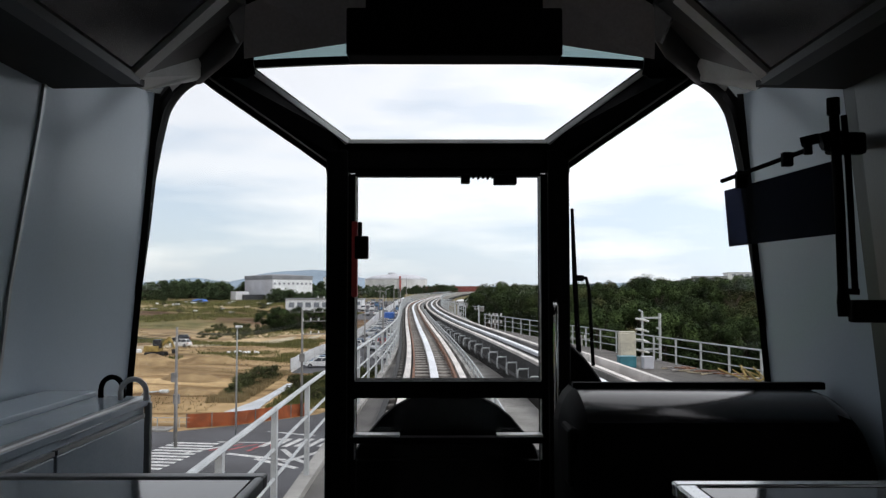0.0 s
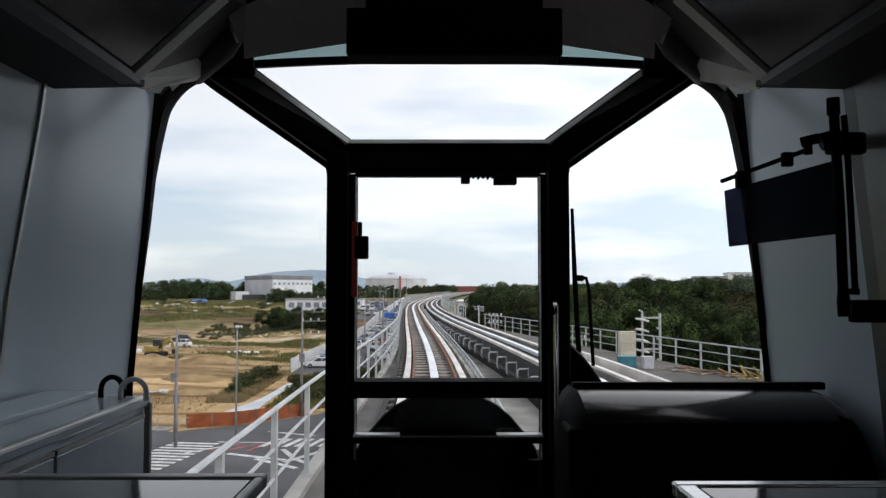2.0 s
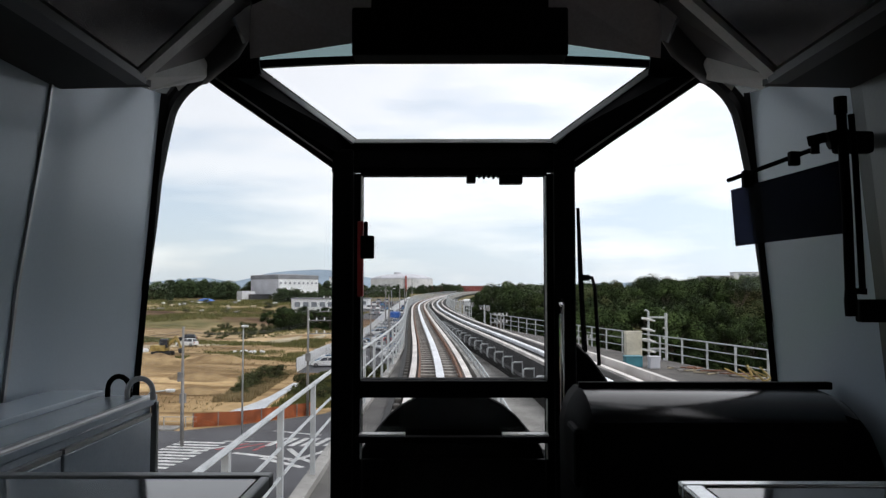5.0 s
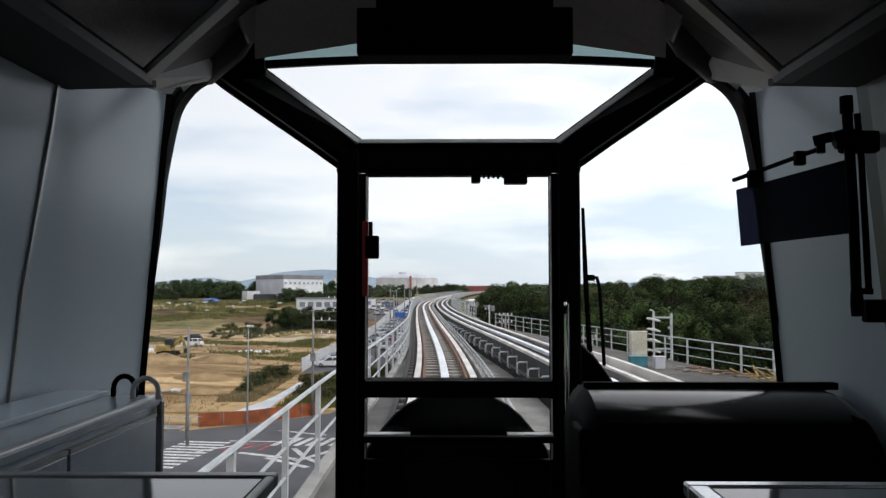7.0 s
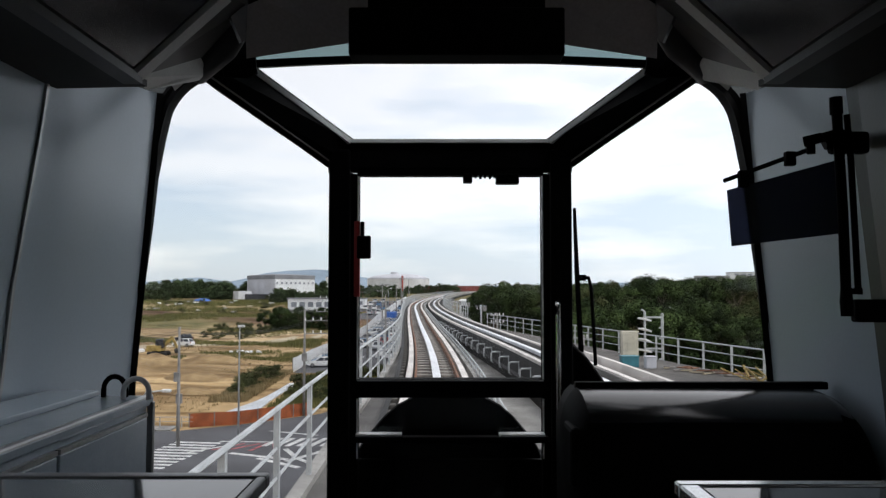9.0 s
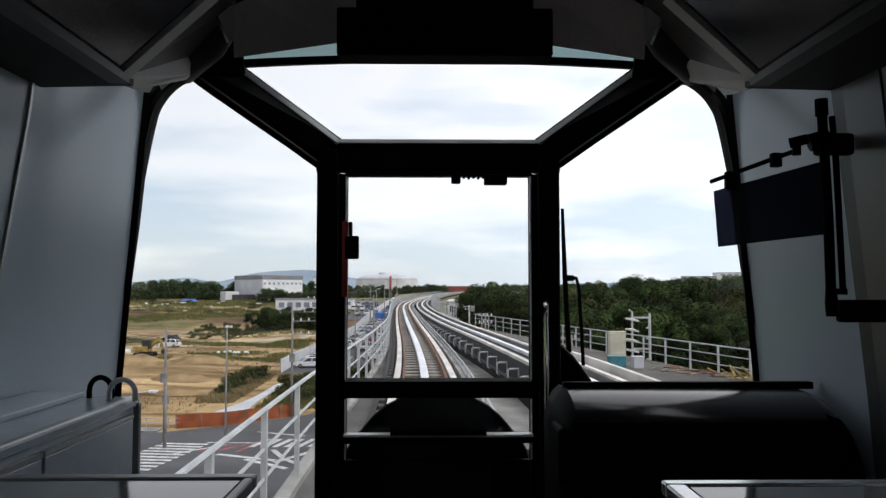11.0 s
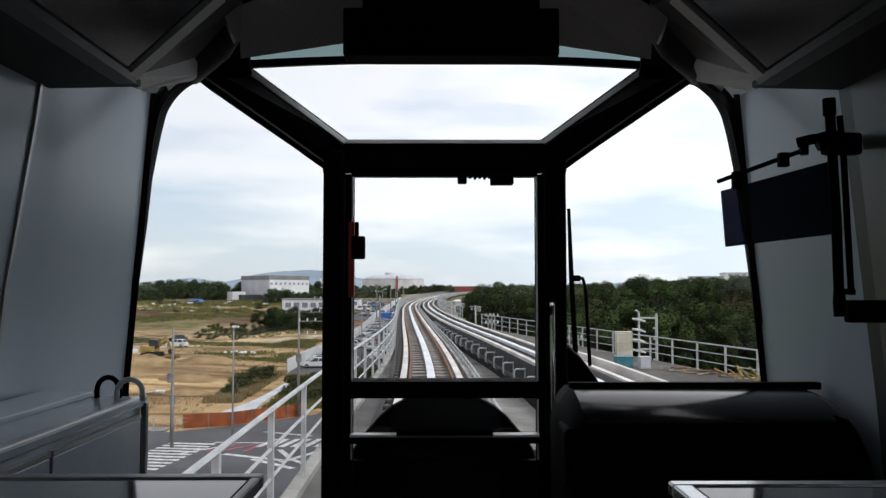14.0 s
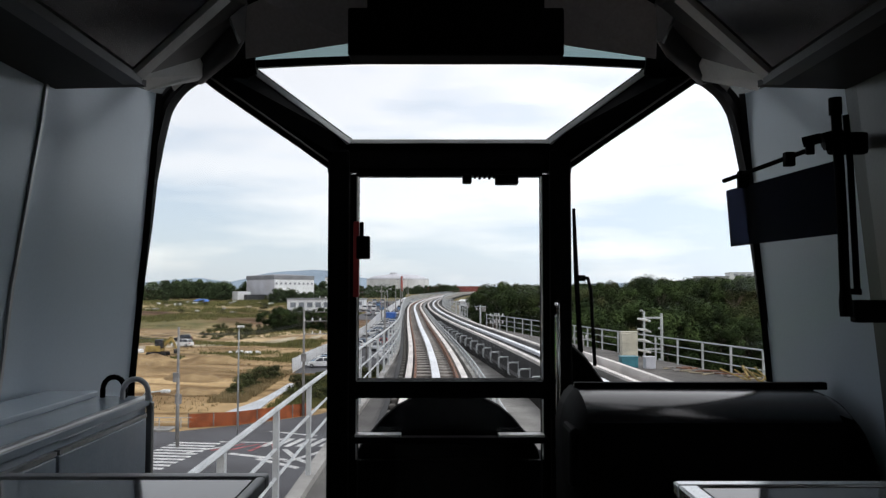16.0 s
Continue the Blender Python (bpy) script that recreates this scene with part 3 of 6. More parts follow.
# black apron bulging ahead of the door, over the coupler
bm = B()
half = ((0.362, -0.66), (0.352, -0.626), (0.33, -0.59), (0.293, -0.547), (0.25, -0.497), (0.20, -0.455), (0.133, -0.420), (0.07, -0.403))
dome = [(x - 0.005, z) for x, z in half] + [(-0.005, -0.398)] + [(-x - 0.005, z) for x, z in half[::-1]]
loops = [[bm.verts.new(C(x * f, y, -0.70 + (z + 0.70) * f)) for x, z in dome] for y, f in ((3.02, 0.985), (3.035, 1.0), (3.12, 0.93), (3.22, 0.72), (3.28, 0.4))]
for a, b in zip(loops, loops[1:]):
    for i in range(len(dome)):
        bm.faces.new((a[i], a[(i + 1) % len(dome)], b[(i + 1) % len(dome)], b[i]))
bm.faces.new(loops[0])
bm.faces.new(loops[-1][::-1])
box(bm, C(0, 3.13, -1.07), (0.92, 0.2, 0.80))
apron = thing("nose_apron", C(0, 3.1, -1.5), "black rounded apron over the coupler at the train's nose", "apron")
part("cover", bm, M_BLACK, apron)

# outer body: roof skin, lower sides and undercarriage down to the guide rails
body = thing("train_body", C(0, -2, -2.69), "outer shell of the train standing on the guide rails", "train")
bm = strip(B(), [[C(x, y, z) for x, z in ((-1.30, 0.45), (-1.2, 0.72), (-0.8, 0.98), (0, 1.06), (0.8, 0.98), (1.2, 0.72), (1.30, 0.45))] for y in (2.0, BACK)], (0, 0, 0.03))
part("roof", bm, M_TRIM, body)
bm = strip(B(), [[C(x * f, y, z0 + (z - 0.70) * f) for x, z in ((-1.0, 0.62), (-0.8, 0.84), (-0.4, 0.98), (0, 1.0), (0.4, 0.98), (0.8, 0.84), (1.0, 0.62))] for y, f, z0 in ((2.04, 1.18, 0.74), (2.30, 0.86, 0.72), (2.44, 0.80, 0.72))], (0, 0, 0.02))
part("nose_roof", bm, M_BLACK, body)
for s in (-1, 1):
    part("lower_skin", strip(B(), [[C(s * x, y, z) for x, z in ((1.30, -0.40), (1.34, -1.0), (1.30, -2.3))] for y in (2.3, BACK)], (s * 0.02, 0, 0)), M_TRIM, body)
    part("bogie", box(B(), C(s * 0.85, -2.4, -2.10), (0.5, 8.6, 1.18), bevel=0.03), M_GIRDER, body)
part("nose_skin", strip(B(), [[C(x, y, z) for z in (-0.92, -1.4, -2.0, -2.35)] for x, y in ((-1.31, 2.31), (-1.16, 2.72), (-0.52, 2.97), (0.52, 2.97), (1.16, 2.72), (1.31, 2.31))], (0, 0.02, 0)), M_TRIM, body)
part("nose_mask", strip(B(), [[C(x, 2.61, 0.89) for x in (-0.78, 0, 0.78)], [C(x, 2.50, 0.94) for x in (-0.9, 0, 0.9)], [C(x, 2.0, 1.08) for x in (-1.1, 0, 1.1)]], (0, 0, 0.02)), M_BLACK, body)
part("underframe", box(B(), C(0, -2.2, -1.6), (2.2, 9.2, 0.2)), M_GIRDER, body)

# ---- cab furniture ----
# black overhead unit
unit = thing("overhead_display", C(0, 2.2, 0.66), "black overhead equipment box hanging from the cab ceiling", "display")
part("case", box(B(), C(0.012, 2.2, 0.732), (0.617, 0.10, 0.138), bevel=0.006), M_BLACK, unit)
part("mount", box(B(), C(0.012, 2.21, 0.835), (0.51, 0.08, 0.075)), M_BLACK, unit)

# driver's console under a closed cover
console = thing("driver_console", C(0.75, 2.1, FLOOR), "black driver's console with its rounded cover closed", "console")
prof = [(2.42, -0.300), (2.31, -0.296), (2.27, -0.298), (2.235, -0.302), (2.205, -0.308), (2.175, -0.317), (2.145, -0.330), (2.12, -0.346), (2.10, -0.365), (2.085, -0.39), (2.075, -0.43), (2.07, -0.48), (2.068, -0.70), (2.068, FLOOR), (2.36, FLOOR)]
bm = B()
rows = []
for x, dn, dy in ((0.325, 0.10, 0.07), (0.336, 0.05, 0.035), (0.352, 0.02, 0.01), (0.372, 0.0, 0.0), (1.06, 0.0, 0.0), (1.10, 0.015, 0.0), (1.13, 0.05, 0.01), (1.155, 0.10, 0.03), (1.17, 0.17, 0.05)):
    rows.append([C(x, y + dy * (2.4 - y) * 2, z - dn if z > -0.9 else z) for y, z in prof])
vs = [[bm.verts.new(p) for p in r] for r in rows]
for a, b in zip(vs, vs[1:]):
    for i in range(len(prof)):
        j = (i + 1) % len(prof)
        bm.faces.new((a[i], a[j], b[j], b[i]))
bm.faces.new(vs[0])
bm.faces.new(vs[-1][::-1])
# the glossy top is one part, the dull body under it another
top = bm.copy()
def is_top(f):
    return f.calc_center_median().z > EYE - 0.362 and f.calc_center_median().x > MID + 0.365 and f.calc_center_median().y > 2.08
bmesh.ops.delete(top, geom=[f for f in top.faces if not is_top(f)], context="FACES")
bmesh.ops.delete(bm, geom=[f for f in bm.faces if is_top(f)], context="FACES")
part("cover", top, M_CONSOLE, console, "glossy black cover", smooth=True)
part("body", bm, M_BLACK, console, smooth=True)
part("back_rail", box(B(), C(0.747, 2.325, -0.2925), (0.756, 0.03, 0.022), bevel=0.003), M_BLACK, console, "matt black rail along the top")
part("end_cap", box(B(), C(0.334, 2.17, -0.46), (0.03, 0.14, 0.16), bevel=0.012), M_BLACK, console, "dull end cap")

# grey equipment cabinet beside the wall, with two tube handles on top
cabinet = thing("equipment_cabinet", C(-0.97, 1.6, FLOOR), "grey enamelled equipment cabinet along the cab wall", "cabinet")
part("body", box(B(), C(-1.005, 1.525, (FLOOR - 0.335) / 2), (0.28, 1.33, -0.335 - FLOOR)), M_CABGREY, cabinet)
part("top", box(B(), C(-1.0, 1.525, -0.318), (0.30, 1.36, 0.026), bevel=0.006), M_CABGREY, cabinet, "grey top with a raised edge")
part("top_rim", box(B(), C(-0.862, 1.525, -0.309), (0.022, 1.36, 0.014), bevel=0.004), M_TRIM, cabinet, "bright rim")
part("back_ledge", box(B(), C(-1.078, 1.53, -0.298), (0.15, 1.34, 0.016), bevel=0.004), M_PANEL, cabinet, "pale raised ledge along the wall")
for y0, y1 in ((2.16, 1.672), (1.66, 0.9)):
    d = part("door", box(B(), C(-0.858, (y0 + y1) / 2, -0.66), (0.014, y0 - y1, 0.60), bevel=0.003), M_CABGREY, cabinet)
    part("door_edge", box(B(), C(-0.856, (y0 + y1) / 2, -0.353), (0.012, y0 - y1, 0.010)), M_TRIM, d, "thin bright edge")
part("corner_post", box(B(), C(-0.852, 2.188, -0.62), (0.017, 0.02, 0.60), bevel=0.003), M_FRAME, cabinet, "aluminium corner post")
for nm, x0, y0, m, lab, w in (("tube_handle", -0.948, 2.17, M_BLACK, "black bent tube handle standing on the cabinet", 0.062), ("tube_handle", -0.868, 2.12, M_GREYTUBE, "grey bent tube handle standing on the cabinet", 0.07)):
    h = thing(nm, C(x0, y0, -0.306), lab, "handle")
    pts = [C(x0 - w / 2, y0, -0.306)] + [C(x0 - w / 2 * math.cos(a), y0, -0.284 + 0.036 * math.sin(a)) for a in np.linspace(0, math.pi, 11)] + [C(x0 + w / 2, y0, -0.306)]
    part("bow", tube(B(), pts, 0.0075, 10), m, h, smooth=True)

# low partitions with inset glossy panels, either side of the gangway
for s, x0, x1, zt in ((-1, -0.327, -1.15, -0.319), (1, 0.373, 1.16, -0.333)):
    p = thing("partition", C((x0 + x1) / 2, 1.0, FLOOR), "low grey partition with a glossy inset top between cab and saloon", "partition")
    xm, w = (x0 + x1) / 2, abs(x1 - x0)
    part("body", box(B(), C(xm, 1.02, (FLOOR + zt - 0.05) / 2), (w - 0.02, 0.64, zt - 0.05 - FLOOR)), M_BLACK, p, "black body")
    bm = B()
    box(bm, C(xm, 1.335, zt - 0.012), (w, 0.03, 0.024), bevel=0.004)
    w0 = 0.034 if s > 0 else 0.016
    box(bm, C(x0 + s * w0 / 2, 1.005, zt - 0.012), (w0, 0.63, 0.024), bevel=0.004)
    # the right frame's paler metal puts its bright sky reflection into the colour
    part("top_frame", bm, M_BRIGHT if s > 0 else M_FRAME, p, "aluminium top frame")
    part("top_panel", box(B(), C(xm + s * w0 / 2, 0.99, zt - 0.013), (w - w0 - 0.008, 0.64, 0.02)), M_PARTITION, p, "glossy grey inset panel")

# smoked sun visor on its rod and the black arms that carry it
visor = thing("sun_visor", C(0.87, 1.75, -0.1), "smoked sun visor on a jointed black arm", "sun visor")
a, b = C(0.735, 2.05, 0), C(0.872, 1.75, 0)
shade = part("shade", prism(B(), [a + Vector((0, 0, 0.262)), b + Vector((0.014, 0, 0.296)), b + Vector((0.012, 0, 0.125)), a + Vector((0.010, 0, 0.112))], (0.006, 0.003, 0)), M_VISOR, visor, "smoked translucent shade")
part("rod", tube(B(), [C(0.729, 2.05, 0.288), C(0.850, 1.80, 0.331)], 0.006), M_BLACK, visor)
part("clip", box(B(), C(0.762, 2.0, 0.285), (0.028, 0.02, 0.045), bevel=0.003), M_BLACK, visor)
part("clip", box(B(), C(0.82, 1.86, 0.315), (0.025, 0.02, 0.035), bevel=0.003), M_BLACK, visor)
bm = tube(B(), [C(0.838, 1.79, 0.315), C(0.838, 1.79, 0.355)], 0.010)
tube(bm, [C(0.826, 1.80, 0.345), C(0.86, 1.78, 0.352)], 0.013)
tube(bm, [C(0.858, 1.77, 0.34), C(0.90, 1.76, 0.352)], 0.022)
part("joint", bm, M_BLACK, visor)
part("arm", tube(B(), [C(0.879, 1.75, 0.437), C(0.8885, 1.75, 0.17), C(0.891, 1.75, -0.05)], 0.0115), M_BLACK, visor, smooth=True)
part("arm", tube(B(), [C(0.9055, 1.755, 0.40), C(0.9127, 1.755, 0.29), C(0.9213, 1.755, -0.012)], 0.0075), M_BLACK, visor, smooth=True)
part("arm_cap", tube(B(), [C(0.8795, 1.75, 0.40), C(0.8790, 1.75, 0.439)], 0.0145, 10), M_BLACK, visor)
part("knuckle", tube(B(), [C(0.8905, 1.75, 0.004), C(0.891, 1.75, -0.03), C(0.892, 1.75, -0.064)], [0.011, 0.0145, 0.0135], 10), M_BLACK, visor)
part("link", beam(B(), C(0.884, 1.752, -0.006), C(0.926, 1.752, -0.008), 0.016, 0.014), M_BLACK, visor, "short black link")
bm = box(B(), C(1.035, 1.76, -0.052), (0.248, 0.03, 0.052), bevel=0.006)
part("wall_bracket", bm, M_BLACK, visor)
bm = box(B(), C(0.918, 1.775, 0.338), (0.09, 0.03, 0.052), bevel=0.008)
beam(bm, C(0.94, 1.785, 0.339), C(1.085, 2.06, 0.393), 0.03, 0.04)
part("wall_plate", bm, M_BLACK, visor)

# wiper outside the side window, with its base
wiper = thing("wiper", C(0.53, 2.95, -0.6), "black windscreen wiper parked upright outside the glass", "wiper")
part("blade", tube(B(), [C(0.492, 3.02, 0.315), C(0.50, 3.02, 0.05), C(0.514, 3.02, -0.25)], [0.007, 0.011, 0.012], 6), M_BLACK, wiper)
part("arm", tube(B(), [C(0.508, 3.02, 0.04), C(0.545, 3.02, 0.04), C(0.552, 3.0, 0.0), C(0.566, 3.0, -0.30)], 0.008, 6), M_BLACK, wiper)
part("hinge", box(B(), C(0.519, 3.02, 0.04), (0.032, 0.02, 0.024), bevel=0.003), M_BLACK, wiper)
fair = [(0.44, -0.188), (0.457, -0.201), (0.479, -0.220), (0.515, -0.2545), (0.547, -0.297), (0.573, -0.334), (0.594, -0.370), (0.61, -0.42), (0.61, -0.6), (0.44, -0.6)]
part("fairing", prism(B(), [C(x, 2.95, z) for x, z in fair], (0, 0.1, -0.03)), M_BLACK, wiper, "black rounded fairing")
# thin grey line in place of the highlight along the fairing
part("fairing_highlight", tube(B(), [C(x + 0.004, 2.94, z - 0.012) for x, z in fair[1:7]], 0.004, 6), M_CEIL, wiper, "grey line painted as the highlight on the fairing's edge")


# ---- the ground outside ----
def smooth(a, b, v):
    t = min(1.0, max(0.0, (v - a) / (b - a)))
    return t * t * (3 - 2 * t)


def ground_z(x, y):
    """Road level at 0, a gentle slope up behind the works site, low mounds in the field."""
    z = 8.7 * smooth(40, 330, y) * (0.55 + 0.45 * smooth(70, 300, y))
    if y > 72:
        off = smooth(-24, -32, x) + smooth(10, 30, x)
        z += off * smooth(74, 100, y) * (1.1 * noise.noise((x * 0.035, y * 0.05, 3)) + 0.5 * noise.noise((x * 0.11, y * 0.13, 7))) * (1 - 0.7 * smooth(300, 500, y))
    if x > 14:
        z += 2.0 * smooth(14, 60, x)
    return z


xs = sorted(set([-3500, -2000, -1200, -700, -450, -330, -270] + list(range(-230, 150, 4)) + [170, 220, 300, 450, 800, 1500, 3500]))
ys = sorted(set([-1500, -700, -300, -120, -60] + list(range(-40, 330, 4)) + [345, 370, 400, 450, 520, 620, 800, 1100, 1600, 2400, 3600, 4600]))
g = grid_sheet(B(), [[(x, y, ground_z(x, y)) for x in xs] for y in ys])
M_FIELD = bpy.data.materials.new("bare_earth_and_grass")
M_FIELD.use_nodes = True
fn, fl = M_FIELD.node_tree.nodes, M_FIELD.node_tree.links
fb = fn["Principled BSDF"]
fb.inputs["Roughness"].default_value, fb.inputs["Specular IOR Level"].default_value = 0.95, 0.1
fc = fn.new("ShaderNodeTexCoord")


def f_noise(scale, stretch, detail=5.0):
    mp = fn.new("ShaderNodeMapping")
    mp.inputs["Scale"].default_value = stretch
    nz = fn.new("ShaderNodeTexNoise")
    nz.inputs["Scale"].default_value, nz.inputs["Detail"].default_value = scale, detail
    fl.new(fc.outputs["Object"], mp.inputs["Vector"])
    fl.new(mp.outputs[0], nz.inputs["Vector"])
    return nz


def f_ramp(node, stops):
    r = fn.new("ShaderNodeValToRGB")
    while len(r.color_ramp.elements) < len(stops):
        r.color_ramp.elements.new(0.5)
    for e, (p, c) in zip(r.color_ramp.elements, stops):
        e.position, e.color = p, (*c, 1)
    fl.new(node.outputs["Fac"], r.inputs[0])
    return r


def f_mix(a, b, fac, kind="MIX"):
    m = fn.new("ShaderNodeMix")
    m.data_type, m.blend_type = "RGBA", kind
    fl.new(a, m.inputs["A"])
    fl.new(b, m.inputs["B"])
    if isinstance(fac, float):
        m.inputs["Factor"].default_value = fac
    else:
        fl.new(fac, m.inputs["Factor"])
    return m.outputs["Result"]


# the site lies in terraces: the earth's colour changes with the distance up the slope, with ragged borders
wob = f_noise(0.035, (0.6, 1.0, 1), 6)
fpos = fn.new("ShaderNodeSeparateXYZ")
fl.new(fc.outputs["Object"], fpos.inputs[0])
fwob = fn.new("ShaderNodeMath")
fwob.operation = "MULTIPLY_ADD"
fwob.inputs[1].default_value = 70.0
fl.new(wob.outputs["Fac"], fwob.inputs[0])
fl.new(fpos.outputs["Y"], fwob.inputs[2])
fskew = fn.new("ShaderNodeMath")
fskew.operation = "MULTIPLY_ADD"
fskew.inputs[1].default_value = -0.10
fl.new(fpos.outputs["X"], fskew.inputs[0])
fl.new(fwob.outputs[0], fskew.inputs[2])
fran = fn.new("ShaderNodeMapRange")
fran.inputs["From Min"].default_value, fran.inputs["From Max"].default_value = 110, 370
fl.new(fskew.outputs[0], fran.inputs["Value"])


class Terraces:
    outputs = {"Fac": fran.outputs[0]}


soil = f_ramp(Terraces, [(0.00, (0.40, 0.29, 0.155)), (0.12, (0.46, 0.34, 0.185)), (0.17, (0.30, 0.215, 0.115)), (0.24, (0.47, 0.36, 0.21)), (0.30, (0.34, 0.25, 0.14)), (0.37, (0.50, 0.40, 0.25)),
                         (0.46, (0.45, 0.35, 0.21)), (0.51, (0.15, 0.098, 0.062)), (0.63, (0.14, 0.095, 0.062)), (0.67, (0.30, 0.24, 0.13)), (0.80, (0.24, 0.21, 0.11)), (0.92, (0.36, 0.28, 0.16))])
streak = f_ramp(f_noise(0.05, (0.8, 1.6, 1), 8), [(0.36, (0.52, 0.46, 0.42)), (0.47, (0.92, 0.88, 0.84)), (0.56, (1.04, 1.0, 0.98)), (0.66, (1.28, 1.26, 1.26))])
green = f_ramp(f_noise(0.25, (1, 1, 1), 6), [(0.3, (0.085, 0.08, 0.034)), (0.5, (0.15, 0.135, 0.06)), (0.7, (0.25, 0.205, 0.10))])
# grass grows in long belts across the slope, thicker with distance
belt = fn.new("ShaderNodeTexNoise")
bmap = fn.new("ShaderNodeMapping")
bmap.inputs["Scale"].default_value, bmap.inputs["Location"].default_value = (0.010, 0.034, 0.0), (0.35, 0.1, 0)
belt.inputs["Scale"].default_value, belt.inputs["Detail"].default_value = 1.0, 7.0
fl.new(fc.outputs["Object"], bmap.inputs["Vector"])
fl.new(bmap.outputs[0], belt.inputs["Vector"])
bsep = fn.new("ShaderNodeSeparateXYZ")
fl.new(fc.outputs["Object"], bsep.inputs[0])
bfar = fn.new("ShaderNodeMapRange")
for k, v in (("From Min", 80), ("From Max", 330), ("To Min", -0.09), ("To Max", 0.12)):
    bfar.inputs[k].default_value = v
fl.new(bsep.outputs["Y"], bfar.inputs["Value"])
badd = fn.new("ShaderNodeMath")
badd.operation = "ADD"
fl.new(belt.outputs["Fac"], badd.inputs[0])
fl.new(bfar.outputs[0], badd.inputs[1])
beast = fn.new("ShaderNodeMapRange")
for k, v in (("From Min", 6), ("From Max", 22), ("To Min", 0.0), ("To Max", 0.45)):
    beast.inputs[k].default_value = v
fl.new(bsep.outputs["X"], beast.inputs["Value"])
bsum = fn.new("ShaderNodeMath")
bsum.operation = "ADD"
fl.new(badd.outputs[0], bsum.inputs[0])
fl.new(beast.outputs[0], bsum.inputs[1])
bsel = fn.new("ShaderNodeMapRange")
bsel.inputs["From Min"].default_value, bsel.inputs["From Max"].default_value = 0.53, 0.60
fl.new(bsum.outputs[0], bsel.inputs["Value"])
ruts = f_ramp(f_noise(0.16, (0.35, 2.0, 1), 9), [(0.38, (0.50, 0.45, 0.40)), (0.48, (0.95, 0.93, 0.92)), (0.60, (1.06, 1.05, 1.04)), (0.68, (1.22, 1.22, 1.22))])
earth = f_mix(f_mix(soil.outputs[0], streak.outputs[0], 1.0, "MULTIPLY"), ruts.outputs[0], 1.0, "MULTIPLY")
col = f_mix(earth, green.outputs[0], bsel.outputs[0])
fine = f_ramp(f_noise(1.6, (1, 1, 1), 6), [(0.3, (0.78, 0.78, 0.78)), (0.7, (1.28, 1.28, 1.28))])
fl.new(f_mix(col, fine.outputs[0], 0.8, "MULTIPLY"), fb.inputs["Base Color"])
fbump = fn.new("ShaderNodeBump")
fbump.inputs["Strength"].default_value, fbump.inputs["Distance"].default_value = 0.8, 0.3
fl.new(f_noise(0.6, (1, 1, 1), 6).outputs["Fac"], fbump.inputs["Height"])
fl.new(fbump.outputs[0], fb.inputs["Normal"])
structure("ground", g, M_FIELD, "bare tan earth with belts of dry grass", "ground", smooth=True)

# roads: an intersection beside the guideway and the lane that follows it past the car park
structure("road", grid_sheet(B(), [[(x, y, ground_z(x, y) + 0.05) for x in range(-120, 13, 6)] for y in (51, 54, 58, 62, 66, 69.5)]), M_ASPH, "worn grey asphalt road junction", "road")
structure("road_mouth", grid_sheet(B(), [[(x0 + (-5 - x0) * k / 4, y, ground_z(-12, y) + 0.055) for k in range(5)] for x0, y in ((-24, 69.5), (-19.5, 72.2), (-15.8, 75.4), (-12.4, 78.4), (-11.5, 81))]), M_ASPH, "asphalt road mouth beside the barrier", "road")
structure("side_road", grid_sheet(B(), [[(x, y, ground_z(x, y) + 0.05) for x in (-18.5, -15, -11, -7)] for y in (-40, 0, 20, 40, 51)]), M_ASPH, "asphalt side road beside the guideway", "road")
structure("lane", grid_sheet(B(), [[(x + lx, y, max(ground_z(x + lx, y), ground_z(x + lx, y)) + 0.05) for x in (-21.5, -18, -14, -10, -6)] for y, lx in ((111, 0), (122, 0), (135, 1), (150, 2.5), (170, 4), (200, 4.5), (240, 6), (280, 8), (330, 9))]), M_ASPH, "asphalt lane beside a car park", "road")
structure("pavement", box(B(), (-62.5, 70.6, ground_z(0, 70.6) + 0.07), (76, 2.0, 0.16)), M_CONC, "pale concrete pavement with a kerb", "pavement")


def marking(name, quads, material, label):
    t = thing(name, (quads[0][0], quads[0][1], 0.05), label, "road marking")
    for x, y, sx, sy, rz in quads:
        part("stripe", box(B(), (x, y, ground_z(x, y) + 0.058), (sx, sy, 0.012), rz), material, t)


marking("zebra_crossing", [(-22.0 + 0.18 * k, 56.0 + 0.95 * k, 4.0, 0.5, -8) for k in range(10)], M_WHITEPAINT, "white painted zebra crossing on grey asphalt")
marking("zebra_crossing", [(-14.2 + 0.95 * k, 64.8, 0.5, 3.4, -14) for k in range(8)], M_WHITEPAINT, "white painted zebra crossing on grey asphalt")
marking("red_hatching", [(-17.4 + 1.25 * k, 63.0, 0.32, 3.2, (-38, -38, -14, 14)[k]) for k in range(4)], M_REDPAINT, "faded red hatched road marking")
marking("white_chevron", [(-14.2, 59.6, 0.5, 5.4, 66), (-12.2, 57.4, 0.5, 4.8, 50), (-10.6, 59.6, 0.5, 4.2, -30), (-10.0, 57.6, 0.45, 3.4, 40), (-12.0, 60.9, 0.45, 3.0, 25), (-15.9, 64.9, 5.6, 0.25, -4), (-18.6, 62.4, 0.25, 5.0, -42), (-13.2, 68.6, 5.0, 0.3, -24)], M_WHITEPAINT, "white chevron lines at the junction")
marking("lane_line", [(-13.5, 114 + 9 * k, 0.15, 5.0, 0) for k in range(3)], M_WHITEPAINT, "broken white centre line")
